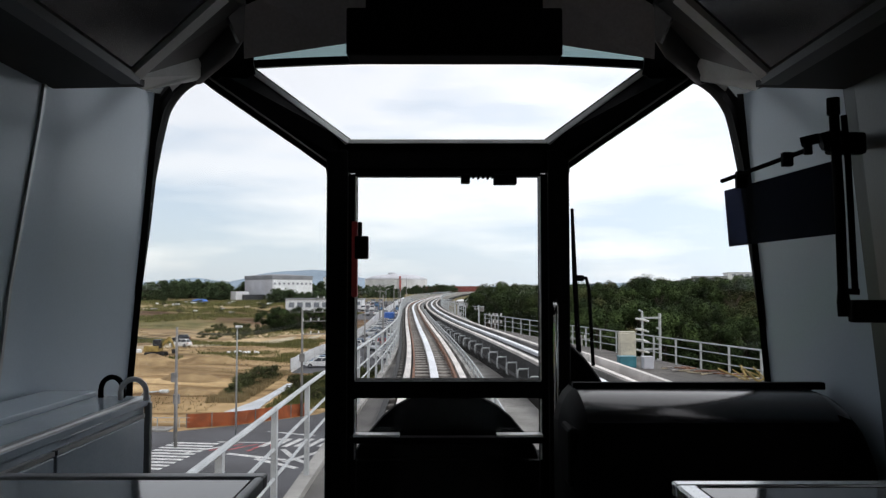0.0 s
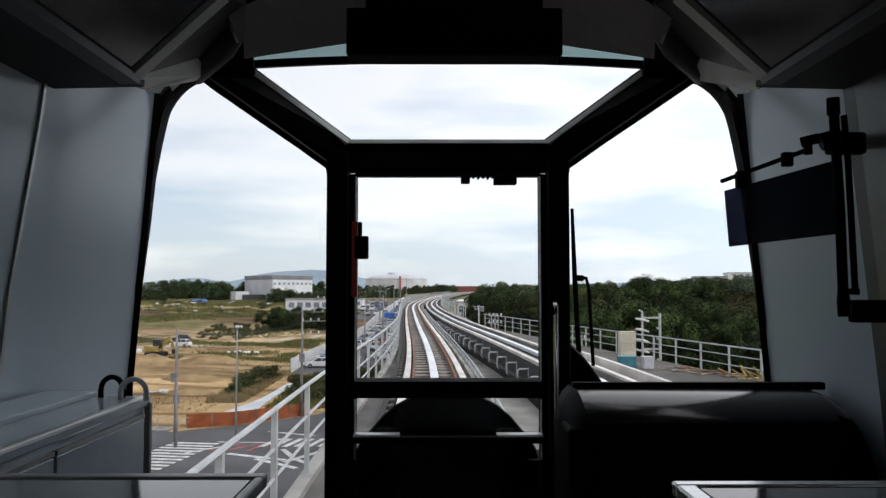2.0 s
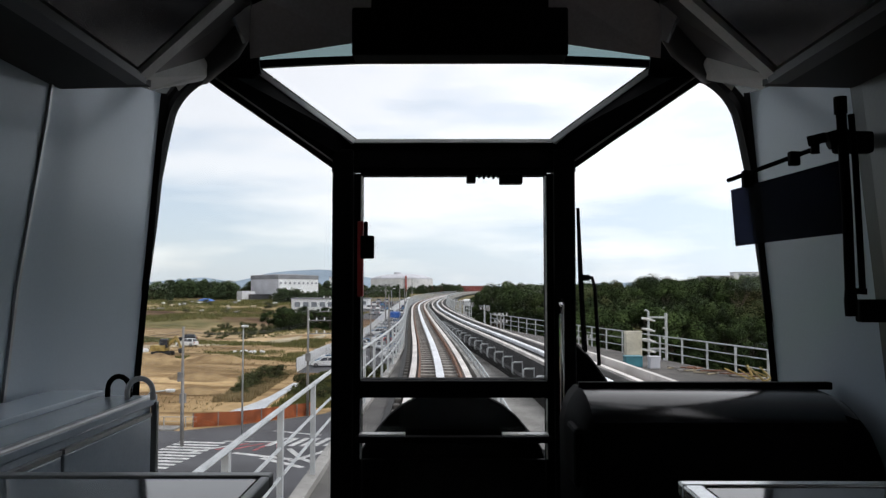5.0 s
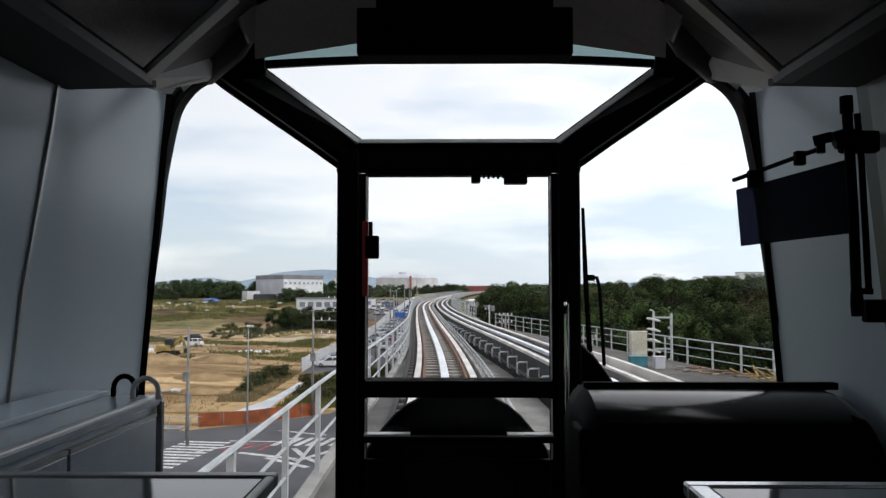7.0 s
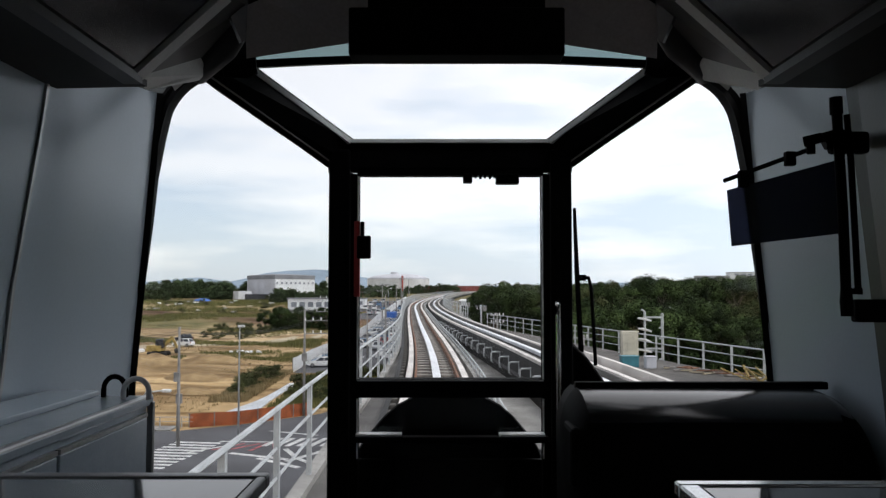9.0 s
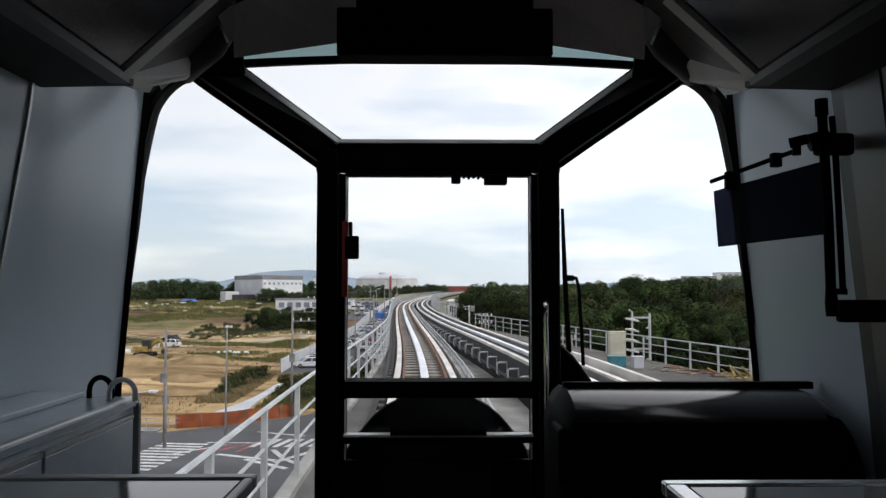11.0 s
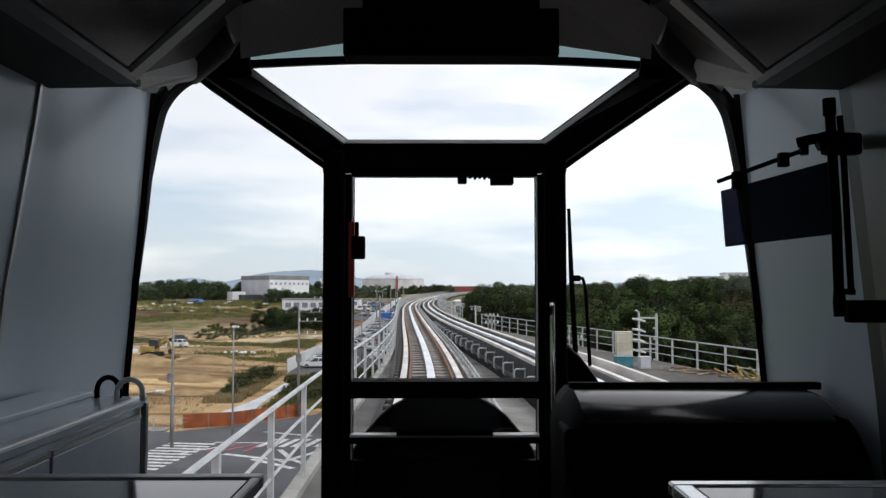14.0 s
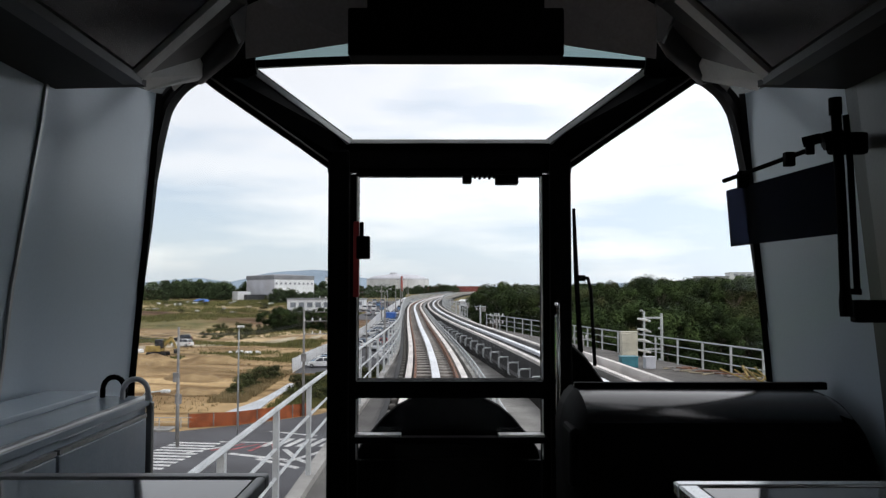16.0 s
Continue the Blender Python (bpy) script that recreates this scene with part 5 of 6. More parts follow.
# ---- site hoardings ----
def panel_fence(name, line, h, material, label, category, gap, group=""):
    t = thing(name, (*line[0], ground_z(*line[0])), label, category, group)
    for (x0, y0), (x1, y1) in zip(line, line[1:]):
        n = max(1, round(math.hypot(x1 - x0, y1 - y0) / gap))
        for k in range(n):
            u, v = k / n, (k + 0.97) / n
            a = Vector((x0 + (x1 - x0) * u, y0 + (y1 - y0) * u, 0))
            b = Vector((x0 + (x1 - x0) * v, y0 + (y1 - y0) * v, 0))
            za, zb = ground_z(a.x, a.y), ground_z(b.x, b.y)
            part("panel", prism(B(), [a + Vector((0, 0, za - 0.1)), b + Vector((0, 0, zb - 0.1)), b + Vector((0, 0, (za + zb) / 2 + h)), a + Vector((0, 0, (za + zb) / 2 + h))], (0.05, 0.05, 0)), material, t)
            part("post", beam(B(), a + Vector((0, -0.03, za - 0.1)), a + Vector((0, -0.03, za + h + 0.08)), 0.08, 0.08, (0, 1, 0)), M_POLE, t)
    return t


panel_fence("orange_barrier", [(-23.4, 71.5), (-19.2, 73.0), (-13.4, 78.2)], 1.25, M_ORANGE, "rust-orange sheet barrier around the works", "barrier", 1.8)
railing("roadside_fence", [(x, 71.2, ground_z(x, 71.2) + 0.1) for x in (-48, -40, -32, -23)], (0.9, 0.5), 2.0, "low pale pipe fence beside the road", 0.06, 0.03)
panel_fence("white_hoarding", [(-21.8, 112), (-21.3, 124), (-18.6, 150), (-17.2, 172), (-17.0, 205), (-15.4, 240), (-13.4, 280)], 2.0, M_WALLW, "white panel hoarding round the car park", "hoarding", 4.0)


# ---- vehicles ----
def make_car(colour, name="car"):
    """A small hatchback, 4.1 m long, heading +y, wheels on z = 0 at the origin."""
    t = thing(name, (0, 0, 0), colour + " parked hatchback car", "car", "parked cars")
    side = [(-2.0, 0.30), (-2.05, 0.62), (-1.98, 0.92), (-1.55, 0.98), (-1.15, 0.98), (0.95, 0.95), (1.75, 0.80), (2.03, 0.62), (2.05, 0.34), (1.7, 0.24), (-1.7, 0.24)]
    bm = prism(B(), [(-0.82, y, z) for y, z in side], (1.64, 0, 0))
    bmesh.ops.bevel(bm, geom=list(bm.edges), offset=0.06, segments=2, affect="EDGES")
    part("body", bm, CAR_PAINT[colour], t)
    cab_low, cab_top = [(-1.75, 0.96), (0.95, 0.94)], [(-1.45, 1.46), (0.15, 1.47)]
    bm = B()
    lo = [bm.verts.new((s * 0.77, y, z)) for s in (-1, 1) for y, z in cab_low]
    hi = [bm.verts.new((s * 0.60, y, z)) for s in (-1, 1) for y, z in cab_top]
    for f in ((lo[0], lo[1], hi[1], hi[0]), (lo[2], hi[2], hi[3], lo[3]), (lo[1], lo[3], hi[3], hi[1]), (lo[0], hi[0], hi[2], lo[2]), (hi[0], hi[1], hi[3], hi[2]), (lo[0], lo[2], lo[3], lo[1])):
        bm.faces.new(f)
    part("windows", bm, M_WIN, t, "dark glazing")
    part("roof", box(B(), (0, -0.65, 1.48), (1.24, 1.66, 0.05), bevel=0.02), CAR_PAINT[colour], t)
    for s in (-1, 1):
        part("roof_post", beam(B(), (s * 0.775, 0.93, 0.95), (s * 0.61, 0.15, 1.48), 0.06, 0.06), CAR_PAINT[colour], t)
        part("roof_post", beam(B(), (s * 0.775, -1.72, 0.97), (s * 0.61, -1.44, 1.48), 0.12, 0.06), CAR_PAINT[colour], t)
        part("door_post", beam(B(), (s * 0.785, -0.45, 0.95), (s * 0.61, -0.5, 1.48), 0.06, 0.05), CAR_PAINT[colour], t)
        part("headlight", box(B(), (s * 0.62, 1.96, 0.66), (0.34, 0.14, 0.14), bevel=0.03), M_LAMP, t, "clear headlight")
        part("tail_light", box(B(), (s * 0.70, -2.0, 0.78), (0.16, 0.10, 0.26), bevel=0.02), M_TAIL, t, "red tail light")
        for y in (-1.28, 1.28):
            w = part("wheel", tube(B(), [(s * 0.68, y, 0.31), (s * 0.86, y, 0.31)], 0.31, 14), M_TYRE, t)
            part("rim", tube(B(), [(s * 0.85, y, 0.31), (s * 0.875, y, 0.31)], 0.19, 10), M_RIM, w, "grey rim")
    return t


cars = {c: make_car(c) for c in CAR_PAINT}
spots = []
order = ("white", "blue", "silver", "white", "black", "silver", "white", "black", "white", "silver", "white", "blue")
for k, c in enumerate(order):
    spots.append((c, -18.6 + 0.11 * max(0, k - 3) * 2.6, 118 + 2.7 * k, 95))
spots += [("silver", -12.0, 142, 178), ("red", -11.4, 150, 2), ("white", -11.0, 166, 182), ("white", -12.8, 174, 178), ("silver", -9.8, 186, 2)]
for k in range(11):
    spots.append((order[k], -15.0 + 0.02 * k, 168 + 2.8 * k, 95))
for k in range(8):
    spots.append((order[(k * 7) % 12], -7.6 + 0.1 * k, 205 + 5.0 * k, 4))
for k in range(30):
    spots.append((("white", "white", "silver", "white", "blue", "white", "black")[k % 7], -9.2, 128 + 2.6 * k, 92))
for k in range(22):
    spots.append((order[(k * 5 + 3) % 12], -13.6 + 0.035 * k + (k % 3) * 0.3, 146 + 3.1 * k, 96))
for r_ in range(4):
    for k in range(9):
        if (k * 3 + r_ * 5) % 7:
            spots.append((order[(k * 5 + r_ * 3) % 12], -24 + 2.7 * k, 222 + 17 * r_, 3))
spots += [("white", -49.5, 147, 75), ("black", -53, 157, 100)]
used = set()
for c, x, y, rz in spots:
    z = ground_z(x, y) + 0.05
    m = pose(x, y, z, 0, 0, rz)
    if c not in used:
        used.add(c)
        cars[c].matrix_basis = m
    else:
        copy_thing(cars[c], m)

# blue tipper body beside the lane and a paved lot for the cars
structure("car_park", grid_sheet(B(), [[(x, y, ground_z(x, y) + 0.03) for x in (-30, -24, -18, -12, -7, -2)] for y in (208, 225, 245, 265, 285, 305)]), M_ASPH, "asphalt car park full of parked cars", "car park")
t = thing("blue_container", (-13.4, 200, ground_z(-13.4, 200)), "blue steel container beside the lane", "container")
part("box", box(B(), (-13.4, 200, ground_z(-13.4, 200) + 1.4), (2.6, 6.0, 2.6), bevel=0.03), M_TARP, t)
for k in range(9):
    part("rib", box(B(), (-14.5 + 0.27 * k, 196.97, ground_z(-13.4, 200) + 1.4), (0.08, 0.06, 2.4)), M_TARP, t)

# excavator in the field
ex, ey = -48.6, 132.0
ez = ground_z(ex, ey)
t = thing("excavator", (ex, ey, ez), "small yellow excavator working in the bare field", "excavator")
for s in (-1, 1):
    part("track", box(B(), (ex, ey + s * 1.0, ez + 0.4), (3.4, 0.55, 0.8), bevel=0.25), M_TYRE, t, "black crawler track")
part("body", box(B(), (ex - 0.5, ey, ez + 1.4), (2.6, 2.3, 1.0), bevel=0.12), M_YELLOW, t)
part("cab", box(B(), (ex + 0.4, ey - 0.6, ez + 2.2), (1.3, 1.0, 1.5), bevel=0.1), M_WIN, t, "glazed cab")
part("boom", beam(B(), (ex + 0.7, ey + 0.3, ez + 1.6), (ex + 2.2, ey + 0.3, ez + 3.3), 0.35, 0.45), M_YELLOW, t)
part("dipper", beam(B(), (ex + 2.15, ey + 0.3, ez + 3.3), (ex + 3.0, ey + 0.3, ez + 1.4), 0.3, 0.35), M_YELLOW, t)
part("bucket", box(B(), (ex + 3.0, ey + 0.3, ez + 0.9), (0.8, 0.8, 0.8), bevel=0.2), M_GIRDER, t)

# white sacks and pipes laid out beside the track
for k in range(7):
    x, y = -37.5 + 0.85 * k + 0.3 * (k % 2), 136.5 + 0.5 * (k % 3)
    z = ground_z(x, y)
    t = thing("sand_sack", (x, y, z), "bulging white sand sack lying on rough grass", "sack", "sand sacks")
    bm = bmesh.new()
    bmesh.ops.create_icosphere(bm, subdivisions=2, radius=1.0)
    for v in bm.verts:
        v.co = Vector((x + v.co.x * 0.42, y + v.co.y * 0.4, z + 0.22 + v.co.z * 0.30 * (1 + 0.2 * noise.noise(v.co * 2 + Vector((k, 0, 0))))))
    part("bag", bm, M_WALLW, t, smooth=True)

# pale sheeted stacks beside the sandy track
for x, y, w, h, rz in ((-61.5, 139.5, 3.0, 0.7, 8), (-57.5, 141, 2.2, 0.9, -12), (-66, 137.5, 3.6, 0.5, 4), (-54.0, 137, 1.8, 0.6, 30), (-70.5, 136, 2.4, 0.8, 15)):
    t = thing("sheeted_stack", (x, y, ground_z(x, y)), "low stack of material under white sheeting on bare earth", "stack", "sheeted stacks")
    bm = box(B(), (x, y, ground_z(x, y) + h / 2), (w, 1.4, h), rz, bevel=0.15)
    for v in bm.verts:
        v.co.z += 0.12 * noise.noise((v.co.x * 1.3, v.co.y * 1.3, 2)) if v.co.z > ground_z(x, y) + 0.3 else 0
    part("sheeting", bm, M_WALLW, t)

# odd pale blocks and sheets left about the far site
random.seed(23)
for k in range(26):
    x, y = random.uniform(-112, -44), random.uniform(232, 282)
    z = ground_z(x, y)
    t = thing("stone_block", (x, y, z), "pale rough stone block lying in far grass", "stone", "stone blocks")
    bm = box(B(), (x, y, z + 0.25), (random.uniform(0.8, 2.6), random.uniform(0.6, 1.2), random.uniform(0.5, 0.9)), random.uniform(0, 90), bevel=0.12)
    for v in bm.verts:
        v.co += Vector((0.12, 0.12, 0.1)) * noise.noise(v.co * 1.7)
    part("block", bm, (M_CONC, M_WALLW, M_SAND)[k % 3], t)

# mounds of dug earth
for x, y, sx, sy, sz in ((-46, 119, 7, 3.4, 1.3), (-37, 123, 5, 2.6, 0.9), (-58, 112, 6, 3.0, 1.0), (-33, 103, 4, 2.4, 0.8), (-68, 126, 9, 4, 1.5), (-78, 172, 10, 4, 1.8), (-30, 93, 3, 2, 0.7), (-52, 98, 6, 2.4, 0.7)):
    t = thing("earth_mound", (x, y, ground_z(x, y)), "low mound of dug brown earth on the site", "mound", "earth mounds")
    rows = []
    for i in range(15):
        row = []
        for j in range(21):
            u, v = j / 10 - 1, i / 7 - 1
            h = max(0.0, 1 - u * u - v * v) ** 0.8 * (1 + 0.5 * noise.noise((u * 2.5 + x, v * 2.5, y)))
            row.append((x + u * sx, y + v * sy, ground_z(x + u * sx, y + v * sy) - 0.06 + sz * h))
        rows.append(row)
    part("heap", grid_sheet(B(), rows), M_HEAP, t, smooth=True)

# tarpaulin-covered heap far across the field
t = thing("tarpaulin_heap", (-89, 284, ground_z(-89, 284)), "blue tarpaulin over a heap at the field's far edge", "tarpaulin")
bm = bmesh.new()
bmesh.ops.create_icosphere(bm, subdivisions=3, radius=1.0)
for v in bm.verts:
    v.co = Vector((-89 + v.co.x * 3.3, 284 + v.co.y * 3, ground_z(-89, 284) + max(-0.1, v.co.z * 1.2 * (1 + 0.25 * noise.noise(v.co * 2)))))
part("sheet", bm, M_TARP, t)


# ---- buildings ----
def window_row(parent, x0, y0, x1, y1, z, n, w, h):
    d = Vector((x1 - x0, y1 - y0, 0))
    nrm = Vector((d.y, -d.x, 0)).normalized()
    rz = math.degrees(math.atan2(d.y, d.x))
    for k in range(n):
        p = Vector((x0, y0, z)) + d * ((k + 0.5) / n) + nrm * 0.06
        win = part("window", box(B(), p, (w, 0.14, h), rz), M_WIN if y0 < 210 else M_GREYWIN, parent, "dark recessed window")
        part("frame", box(B(), p + nrm * 0.04 - Vector((0, 0, h / 2 + 0.06)), (w + 0.2, 0.2, 0.12), rz), M_WALLG, win)


def hall():
    """A large windowless hall seen at its corner, with a flat grey roof band and a low annex."""
    t = thing("industrial_hall", (-65, 300, ground_z(-65, 300)), "large white industrial hall with a grey roof edge", "building")
    z0, z1 = ground_z(-65, 300) - 1.5, EYE + 4.9
    a, b, c = Vector((-63.5, 290)), Vector((-51.8, 310)), Vector((-79, 310))
    d = b + c - a
    part("front_wall", prism(B(), [(*a, z0), (*b, z0), (*b, z1), (*a, z1)], (-0.3, 0.4, 0)), M_WALLW, t)
    part("side_wall", prism(B(), [(*c, z0), (*a, z0), (*a, z1), (*c, z1)], (0.3, 0.4, 0)), M_WALLG, t)
    part("rear_wall", prism(B(), [(*c, z0), (*d, z0), (*d, z1), (*c, z1)], (0.2, -0.4, 0)), M_WALLG, t)
    part("end_wall", prism(B(), [(*b, z0), (*d, z0), (*d, z1), (*b, z1)], (-0.2, -0.4, 0)), M_WALLW, t)
    o = (a + b + c + d) / 4
    out = [o + (p - o) * 1.01 for p in (a, b, d, c)]
    part("roof", prism(B(), [(*p, z1 - 1.5) for p in out], (0, 0, 1.6)), M_ROOFG, t, "grey roof band")
    bm = B()
    base = [bm.verts.new((*p, z1 + 0.1)) for p in out]
    top = [bm.verts.new((*(o + (p - o) * 0.35), z1 + 0.7)) for p in out]
    for i in range(4):
        bm.faces.new((base[i], base[(i + 1) % 4], top[(i + 1) % 4], top[i]))
    bm.faces.new(top)
    part("roof_slope", bm, M_ROOFG, t)
    window_row(t, a.x, a.y, b.x, b.y, z1 - 3.0, 9, 0.9, 0.7)
    part("annex", box(B(), (-77.6, 297, (z0 + EYE - 1.2) / 2), (5, 8, EYE - 1.2 - z0), 30), M_WALLW, t, "low white annex")
    part("loading_bay", box(B(), (-71, 294.5, z0 + 3.1), (9, 3.2, 2.3), 32), M_CHAR, t, "dark loading bay canopy")


hall()


def low_block(x, y, w, d, h, rz, mat_w, label, name="low_building", rows=1, n=6, sink=0.5, band=None):
    z = ground_z(x, y)
    t = thing(name, (x, y, z), label, "building")
    part("wall", box(B(), (x, y, z + h / 2 - sink / 2), (w, d, h + sink), rz), mat_w, t)
    part("roof", box(B(), (x, y, z + h + 0.15), (w + 0.6, d + 0.6, 0.3), rz), band or M_ROOFG, t)
    c, s = math.cos(radians(rz)), math.sin(radians(rz))
    fx, fy = x + s * d / 2, y - c * d / 2
    for r in range(rows):
        window_row(t, fx - c * w * 0.46, fy - s * w * 0.46, fx + c * w * 0.46, fy + s * w * 0.46, z + h * (r + 0.6) / rows, n, w / n * 0.6, h / rows * 0.35)
    return t


low_block(-39, 228, 13, 8, 3.9, 6, M_WALLW, "low white office building with dark windows", rows=1, n=5)
low_block(8.5, 214, 7, 26, 4.6, -3, M_WALLW, "white flat-roofed shed beside the guideway", "shed", 1, 4, 0.5, M_WALLW)
low_block(-29, 250, 8, 8, 3.0, 0, M_WALLW, "small white shed with a flat roof", n=3)
low_block(-80, 610, 24, 14, 13.0, 0, M_WALLW, "white multi-storey block far across the site", "office_block", 3, 8)
low_block(174, 420, 34, 16, 10.6, -12, M_WALLW, "white flat-roofed building on the wooded rise", "office_block", 4, 9)
low_block(150, 425, 20, 12, 8.8, -12, M_WALLG, "grey flat-roofed building on the wooded rise", "office_block", 3, 6)
low_block(44.4, 150, 6, 6, 5.3, 25, M_WALLW, "small white house among the trees", "house", 2, 3, band=M_WALLG)

# round arena: drum wall in panels, shallow dome, red sign pylon
ax, ay, ar = -36.0, 620.0, 25.0
az = ground_z(ax, ay) - 1
arena = thing("round_arena", (ax, ay, az), "white round arena with a shallow roof and a red pylon", "building")
n = 40
for k in range(n):
    a0, a1 = 2 * math.pi * k / n, 2 * math.pi * (k + 0.992) / n
    pts = [(ax + ar * math.cos(a), ay + ar * math.sin(a), z) for a, z in ((a0, az), (a1, az), (a1, EYE + 7.2), (a0, EYE + 7.2))]
    part("wall_panel", prism(B(), pts, (-0.5 * math.cos(a0), -0.5 * math.sin(a0), 0)), M_ARENA, arena)
bm = B()
rings = [[(ax + r * math.cos(2 * math.pi * k / 40), ay + r * math.sin(2 * math.pi * k / 40), z) for k in range(41)] for r, z in ((ar - 0.3, EYE + 6.8), (ar + 0.4, EYE + 7.3), (ar * 0.88, EYE + 9.0), (ar * 0.6, EYE + 10.6), (ar * 0.25, EYE + 11.4), (0.01, EYE + 11.6))]
grid_sheet(bm, rings)
part("roof", bm, M_WALLG, arena, "pale shallow roof", smooth=True)
part("roof_lantern", tube(B(), [(ax - 3, ay - 6, EYE + 10.4), (ax - 3, ay - 6, EYE + 12.6)], 3.0, 12), M_WALLG, arena)
part("pylon", box(B(), (ax + 4.6, ay - ar - 1.0, EYE + 2.2), (1.5, 1.0, 14.5)), M_REDROOF, arena, "red sign pylon")
low_block(-4, 600, 18, 16, 5.6, 0, M_DARKRED, "long low red building beyond the curve", "red_building", 0, 8, 0.5, M_WALLG)
low_block(18, 660, 30, 16, 6.0, 0, M_DARKRED, "long low red building beyond the curve", "red_building", 0, 8, 0.5, M_WALLG)


# home centre: charcoal upper wall with lime bands over an open ground floor, beside the junction
def home_centre():
    t = thing("home_centre", (-40, 38, 0), "charcoal home centre with lime green bands over open bays", "building")
    p, q = Vector((-22.5, 33.0)), Vector((-60, 24))
    d = (q - p).normalized()
    nrm = Vector((d.y, -d.x)) * -1 if d.x < 0 else Vector((d.y, -d.x))
    back = Vector((-d.y, d.x)) * -18

    def slab(name, z0, z1, out, material, label="", depth=0.4):
        a, b = p + nrm * out, q + nrm * out
        part(name, prism(B(), [(*a, z0), (*b, z0), (*b, z1), (*a, z1)], (-nrm.x * depth, -nrm.y * depth, 0)), material, t, label)
    slab("upper_wall", 5.2, 11.0, 0.0, M_CHAR, "", 14.0)
    slab("lime_band", 7.6, 8.9, 0.12, M_LIME, "bright lime green band")
    slab("lower_lime_band", 2.9, 3.9, 0.5, M_LIME, "pale lime canopy edge", 2.0)
    for k in range(7):
        o = p + (q - p) * (k / 6)
        part("bay_column", box(B(), (o.x - nrm.x * 0.6, o.y - nrm.y * 0.6, 2.6), (0.9, 0.9, 5.2)), M_CHAR, t)
    turn = math.degrees(math.atan2(d.y, d.x))
    for k in range(9):
        o = p + d * (17.5 + 2.3 * k) + nrm * 0.06
        w = part("window", box(B(), (o.x, o.y, 6.3), (2.0, 0.14, 1.5), turn), M_WIN, t, "dark shop window")
        part("frame", box(B(), (o.x + nrm.x * 0.05, o.y + nrm.y * 0.05, 5.48), (2.2, 0.2, 0.12), turn), M_CHAR, w)
    for k in range(3):
        o = p + d * (5.6 + 4.0 * k) + nrm * 0.06
        part("open_bay", box(B(), (o.x, o.y, 6.3), (3.2, 0.14, 1.7), turn), M_SAND, t, "boarded tan bay")
    part("parapet_cap", prism(B(), [(*(p + nrm * 0.1), 11.0), (*(q + nrm * 0.1), 11.0), (*(q + nrm * 0.1), 11.15), (*(p + nrm * 0.1), 11.15)], (-nrm.x * 0.6, -nrm.y * 0.6, 0)), M_ROOFG, t, "grey roof cap")
    # the sign over the band, as plain bars
    for k in range(11):
        o = p + d * (3.0 + 0.95 * k) + nrm * 0.1
        part("sign_bar", box(B(), (o.x, o.y, 9.9), (0.7, 0.12, 0.75), math.degrees(math.atan2(d.y, d.x))), M_LIME, t, "green sign bar")


home_centre()
shop = thing("flat_roof_shop", (-30, 14, 0), "low shop with a grey flat roof edged in orange", "building")
part("wall", box(B(), (-30, 14, 1.9), (20, 16, 3.8)), M_WALLW, shop)
part("roof", box(B(), (-30, 14, 3.95), (20.6, 16.6, 0.3)), M_ROOFG, shop, "grey flat roof")
for x, y, sx, sy in ((-30, 22.2, 20.6, 0.3), (-19.8, 14, 0.3, 16.6), (-40.2, 14, 0.3, 16.6), (-30, 5.8, 20.6, 0.3)):
    part("roof_edge", box(B(), (x, y, 4.2), (sx, sy, 0.35)), M_ORANGE, shop, "orange roof edge")
for x, m in ((-24, M_WALLW), (-21.5, M_REDPAINT)):
    part("sign_board", box(B(), (x, 5.55, 2.6), (2.2, 0.12, 0.8)), m, shop, "plain sign board")

for x, m in ((-34, M_REDPAINT), (-27, M_REDPAINT)):
    part("sign_board", box(B(), (x, 5.55, 1.6), (3.4, 0.12, 0.9)), m, shop, "plain red sign board")
for k in range(4):
    w = part("window", box(B(), (-19.93, 8.5 + 3.6 * k, 2.1), (0.14, 2.4, 1.2)), M_WIN, shop, "dark side window")
    part("frame", box(B(), (-19.88, 8.5 + 3.6 * k, 1.44), (0.2, 2.6, 0.12)), M_WALLG, w)
for x, y, h in ((-25.5, 19.5, 3.6), (-27.0, 20.5, 2.8)):
    a = thing("tv_aerial", (x, y, 4.1), "thin grey television aerial on the shop's flat roof", "aerial")
    part("mast", tube(B(), [(x, y, 4.08), (x, y, 4.1 + h)], 0.03, 6), M_RAILING, a)
    part("boom", beam(B(), (x - 0.9, y, 4.0 + h), (x + 0.9, y, 4.0 + h), 0.04, 0.04), M_RAILING, a)
    for k in range(6):
        part("element", beam(B(), (x - 0.85 + 0.34 * k, y - 0.35, 4.02 + h), (x - 0.85 + 0.34 * k, y + 0.35, 4.02 + h), 0.02, 0.02), M_RAILING, a)
    for u in (-1, 1):
        part("stay", beam(B(), (x, y, 4.1 + h * 0.55), (x + u * 1.1, y + 0.5, 4.12), 0.025, 0.025), M_RAILING, a)
utility_pole(-17.2, 24, 10.2, ((9.6, 1.3), (8.4, 1.3)), "grey concrete utility pole beside the flat-roofed shop")


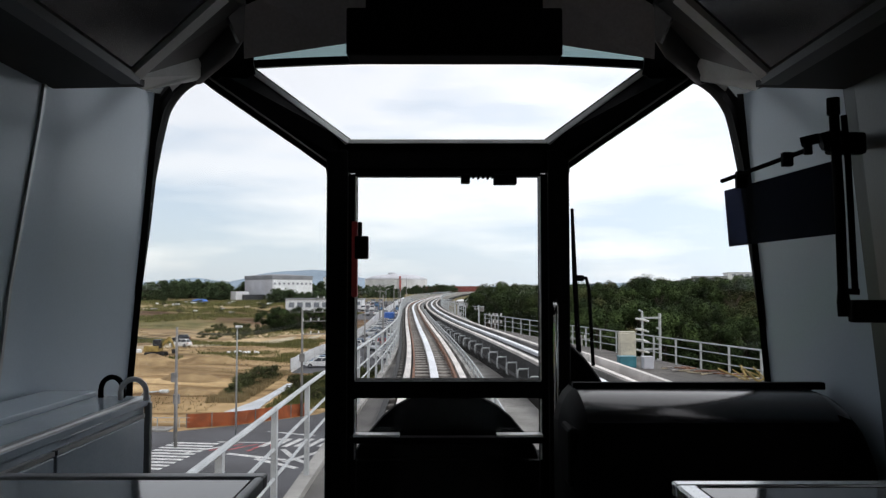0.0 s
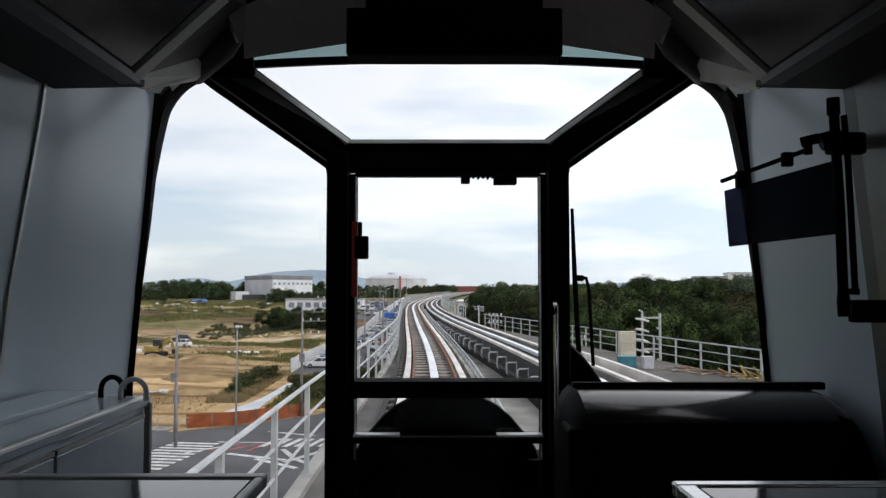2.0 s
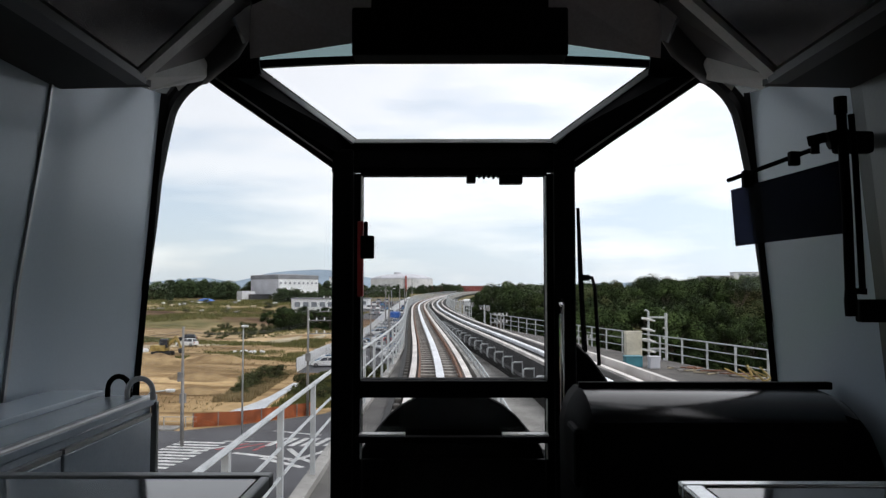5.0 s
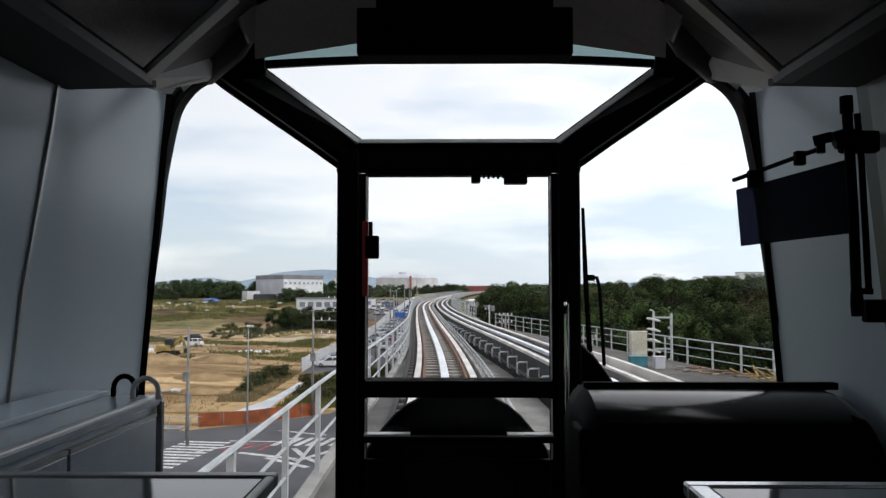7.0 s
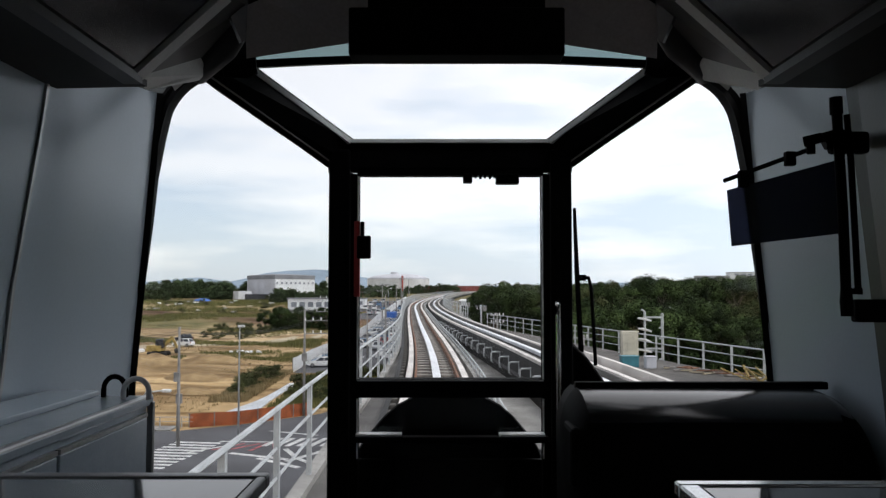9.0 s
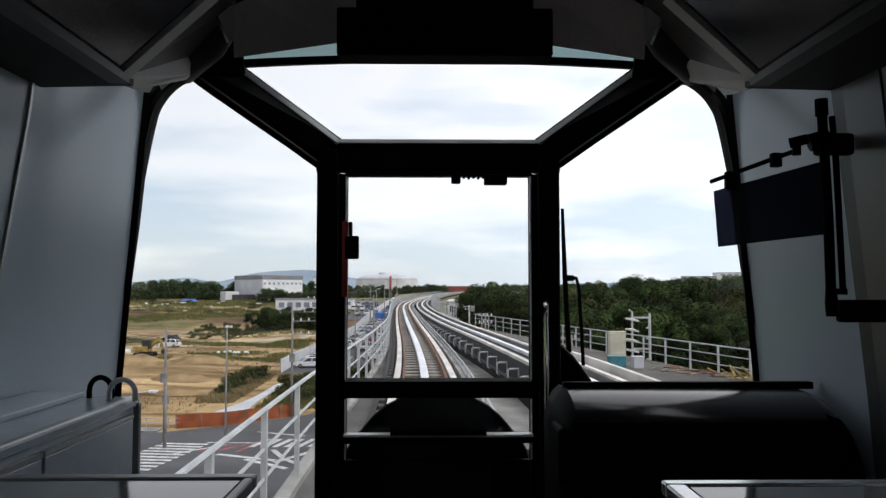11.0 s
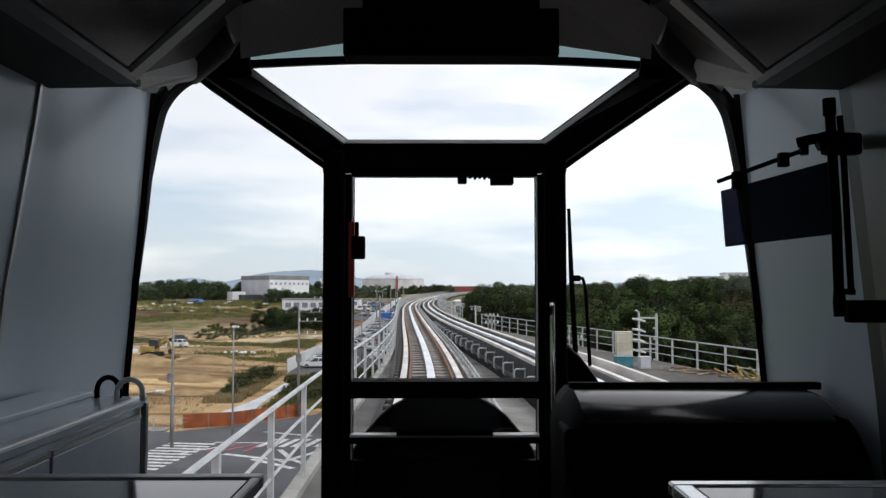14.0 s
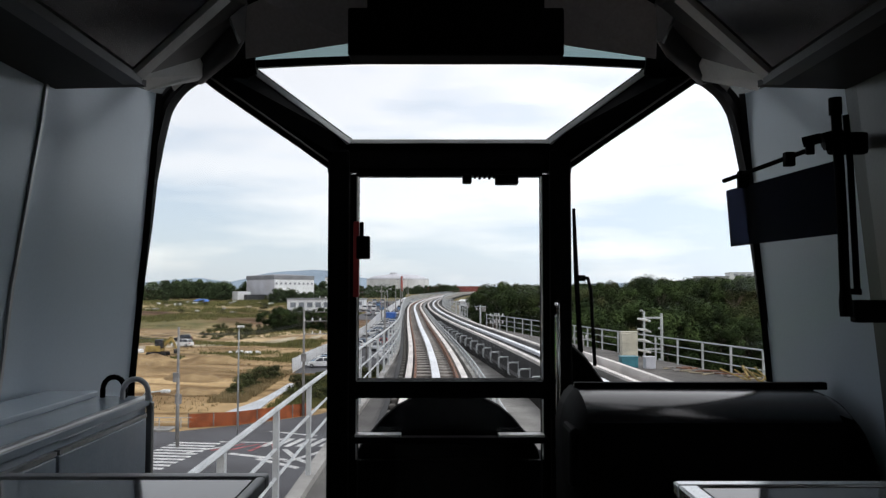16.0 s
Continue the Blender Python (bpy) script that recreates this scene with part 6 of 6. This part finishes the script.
# ---- trees ----
def make_tree(name, seed, h, spread, leaves, leaf, material, label, lumps=24):
    """A tapered trunk with limbs and a crown of many leaf sprays gathered in uneven clumps, at the origin."""
    rnd = random.Random(seed)
    t = thing(name, (0, 0, 0), label, "tree", "trees on the slope")
    bm = tube(B(), [(0, 0, -0.6), (0.1, 0, h * 0.3), (0.0, 0.1, h * 0.62)], [0.24, 0.17, 0.08], 7)
    centres = []
    for k in range(lumps):
        a = rnd.uniform(0, 6.28)
        u = rnd.uniform(0.13, 0.93)
        r = spread * rnd.uniform(0.35, 1.0) * (1.0 - abs(u - 0.5) ** 1.6)
        c = Vector((r * math.cos(a), r * math.sin(a), h * u))
        centres.append((c, spread * rnd.uniform(0.24, 0.46)))
        tube(bm, [(0, 0, h * min(0.55, u * 0.7)), c * 0.55 + Vector((0, 0, h * u * 0.35)), c], [0.09, 0.06, 0.02], 4)
    part("trunk", bm, M_BARK, t)
    bm = B()
    for k in range(leaves):
        c, r = centres[k % lumps]
        v = Vector((rnd.gauss(0, 1), rnd.gauss(0, 1), rnd.gauss(0, 1))).normalized()
        p = c + Vector((v.x, v.y, v.z * 0.8)) * r * (rnd.uniform(0.45, 1.0) ** 0.5)
        s = leaf * rnd.uniform(0.6, 1.4)
        n = (v + Vector((rnd.uniform(-0.7, 0.7), rnd.uniform(-0.7, 0.7), rnd.uniform(0.0, 0.9)))).normalized()
        a = n.orthogonal().normalized()
        b = n.cross(a)
        w = rnd.uniform(0, 6.28)
        a, b = a * math.cos(w) + b * math.sin(w), b * math.cos(w) - a * math.sin(w)
        vs = [bm.verts.new(p + a * s), bm.verts.new(p + b * s * 0.6 + n * s * 0.15), bm.verts.new(p - a * s), bm.verts.new(p - b * s * 0.6 + n * s * 0.1)]
        bm.faces.new(vs)
    me = bpy.data.meshes.new("crown")
    bm.to_mesh(me)
    bm.free()
    me.materials.append(material)
    o = new("crown", me)
    o.parent = t
    return t


KINDS = [make_tree("broadleaf_tree", 1, 11.5, 4.2, 8500, 0.18, M_LEAF, "dense dark green broadleaf tree"),
         make_tree("broadleaf_tree", 2, 10.0, 3.8, 7500, 0.18, M_LEAF, "dense dark green broadleaf tree"),
         make_tree("broadleaf_tree", 3, 12.5, 4.4, 9000, 0.18, M_LEAF, "tall dark green broadleaf tree"),
         make_tree("broadleaf_tree", 4, 9.5, 3.6, 7000, 0.17, M_LEAF2, "broadleaf tree turning brown at the edges"),
         make_tree("bush", 5, 3.2, 2.2, 1500, 0.16, M_BUSH, "low olive bush in rough grass", 11),
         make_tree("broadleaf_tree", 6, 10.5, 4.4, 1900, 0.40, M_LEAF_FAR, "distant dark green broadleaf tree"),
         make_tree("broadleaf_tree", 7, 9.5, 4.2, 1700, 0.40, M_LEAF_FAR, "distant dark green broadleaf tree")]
placed = [False] * len(KINDS)


def plant(kind, x, y, s=1.0, rz=0.0, drop=0.2):
    m = pose(x, y, ground_z(x, y) - drop, 0, 0, rz)
    src = KINDS[kind]
    if not placed[kind]:
        placed[kind] = True
        src.matrix_basis = m
        return src
    ob = copy_thing(src, m)
    ob.scale = (s, s, s)
    return ob


random.seed(11)
# wooded slope beside the second guideway
for row in range(7):
    y0 = 132 + 14 * row
    for k in range(17):
        x = track_x(y0) + 17 - row * 0.8 + 5.2 * k + random.uniform(-2, 2)
        y = y0 + random.uniform(-5, 5)
        if math.hypot(x - 45, y - 149) < 5 or (row == 0 and x < 22):
            continue
        kind = random.choice((0, 1, 2, 3, 0, 2, 1))
        top = EYE + 1.2 + 1.4 * smooth(0.14, 0.42, x / y) + 0.9 * noise.noise((x * 0.045, y * 0.03, 4)) + random.uniform(-1.0, 0.5) + (-1.0 if k < 1 else 0.0)
        if abs(x - 0.302 * y) < 5.5 and y < 148:
            top = min(top, ground_z(45, 150) + random.uniform(2.7, 3.6))
        plant(kind, x, y, (top - ground_z(x, y)) / (11.5, 10.0, 12.5, 9.5)[kind], random.uniform(0, 360))
for k in range(24):
    y = 125 + 6.5 * k
    plant(random.choice((1, 3)), track_x(y) + 12.5 + random.uniform(-1, 2), y, random.uniform(0.32, 0.48), random.uniform(0, 360), 0.5)
for k in range(26):
    plant(4, 16 + 1.9 * k + random.uniform(-1, 1), 118 + random.uniform(-8, 6), random.uniform(0.6, 1.2), random.uniform(0, 360), 0.1)
for k in range(40):
    x, y = 17 + 0.95 * k + random.uniform(-1.2, 1.2), 108 + random.uniform(-6, 12)
    plant(random.choice((0, 1, 2)), x, y, (EYE - 3.2 + random.uniform(-1.2, 1.0) - ground_z(x, y)) / 11.0, random.uniform(0, 360), 0.3)
# wood behind the works site
for k in range(80):
    x = -190 + 1.75 * k + random.uniform(-1.5, 1.5)
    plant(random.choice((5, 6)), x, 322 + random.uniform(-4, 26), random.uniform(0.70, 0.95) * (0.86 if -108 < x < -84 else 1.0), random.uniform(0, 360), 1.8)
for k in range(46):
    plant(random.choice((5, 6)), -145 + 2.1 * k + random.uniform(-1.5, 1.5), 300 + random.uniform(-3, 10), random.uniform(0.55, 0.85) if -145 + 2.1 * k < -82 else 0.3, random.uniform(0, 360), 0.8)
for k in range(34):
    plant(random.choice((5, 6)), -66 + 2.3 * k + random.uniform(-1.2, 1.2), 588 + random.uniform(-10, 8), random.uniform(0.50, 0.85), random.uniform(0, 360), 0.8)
# clumps round the hall and in the field
for x, y, s in ((-59.5, 272, 0.50), (-57.5, 270, 0.62), (-55.5, 272, 0.62), (-53, 271, 0.60), (-50.5, 272, 0.52), (-48, 273, 0.50), (-45.5, 273, 0.52), (-43, 275, 0.55), (-40, 275, 0.55)):
    plant(5, x, y, s, x * 31, 1.2)
for k in range(26):
    plant(random.choice((1, 0, 2)), -43 + 0.72 * k + random.uniform(-1, 1), 186 + random.uniform(-7, 9), random.uniform(0.36, 0.48), random.uniform(0, 360), 0.6)
for k in range(24):
    x, y = random.uniform(-115, -27), random.uniform(215, 290)
    plant(4, x, y, random.uniform(0.3, 0.7), random.uniform(0, 360), 0.3)
for k in range(22):
    plant(4, random.uniform(-54, -40), random.uniform(164, 186), random.uniform(0.35, 0.62), random.uniform(0, 360), 0.3)
for k in range(16):
    plant(random.choice((5, 6)), -54 + 2.4 * k + random.uniform(-1, 1), 345 + random.uniform(-8, 8), random.uniform(0.45, 0.62), random.uniform(0, 360), 1.0)
for k in range(18):
    plant(4, -25 + 0.10 * k + random.uniform(-1.5, 1.0), 90 + 1.2 * k + random.uniform(-2, 2), random.uniform(0.3, 0.6), random.uniform(0, 360), 0.25)


for k in range(22):
    plant(4, random.uniform(-18.0, -7), random.uniform(84, 108), random.uniform(0.35, 0.7), random.uniform(0, 360), 0.25)


# rough grass in belts over the field, and straw-coloured weeds
def tufts(name, seed, n, area, belts, material, label, size):
    """Many leaning blades in patches; belts: how much of the noise is grown over."""
    rnd = random.Random(seed)
    verts, faces = [], []
    x0, x1, y0, y1 = area
    while n > 0:
        n -= 1
        x, y = rnd.uniform(x0, x1), rnd.uniform(y0, y1)
        if noise.noise((x * 0.022 + seed, y * 0.06, seed)) + 0.35 * noise.noise((x * 0.12, y * 0.2, seed)) < belts:
            continue
        z = ground_z(x, y)
        for k in range(5):
            a, h, w = rnd.uniform(0, 6.28), size * rnd.uniform(0.5, 1.5), size * rnd.uniform(0.15, 0.4)
            bx, by = x + rnd.uniform(-0.5, 0.5), y + rnd.uniform(-0.5, 0.5)
            i = len(verts)
            lean = rnd.uniform(-0.4, 0.4) * h
            verts += [(bx - w * math.cos(a), by - w * math.sin(a), z - 0.1), (bx + w * math.cos(a), by + w * math.sin(a), z - 0.1), (bx + lean, by + lean * 0.5, z + h)]
            faces.append((i, i + 1, i + 2))
    me = bpy.data.meshes.new(name)
    me.from_pydata(verts, [], faces)
    me.materials.append(material)
    tagged(new(name, me), label, "grass", kind="stuff")


tufts("rough_grass", 3, 26000, (-125, -24, 84, 300), 0.16, M_GRASS, "rough olive grass growing in belts over the field", 0.36)
tufts("straw_weeds", 8, 16000, (-125, -24, 80, 300), 0.2, M_GRASS2, "dry straw-coloured weeds on the bare field", 0.24)
tufts("weed_bank", 9, 1500, (-26, -22.2, 86, 112), -0.2, M_GRASS2, "brown weeds on the bank of the channel", 0.45)
tufts("path_grass", 12, 6500, (-64, -24, 122, 160), 0.02, M_GRASS, "olive grass beside the sandy track", 0.4)
tufts("bank_weeds", 21, 9000, (-75, -26, 96, 128), 0.22, M_GRASS2, "dry weeds scattered over the dug earth", 0.3)
tufts("far_grass", 22, 16000, (-130, -28, 205, 300), 0.05, M_GRASS, "rough grass in patches below the wood", 0.5)
tufts("verge_grass", 5, 4800, (-18.4, -4, 82, 111), -0.4, M_GRASS, "overgrown grass along the drainage channel", 0.4)
tufts("slope_grass", 6, 14000, (12, 75, 60, 128), -0.35, M_BUSH, "rough grass at the foot of the wooded slope", 0.45)
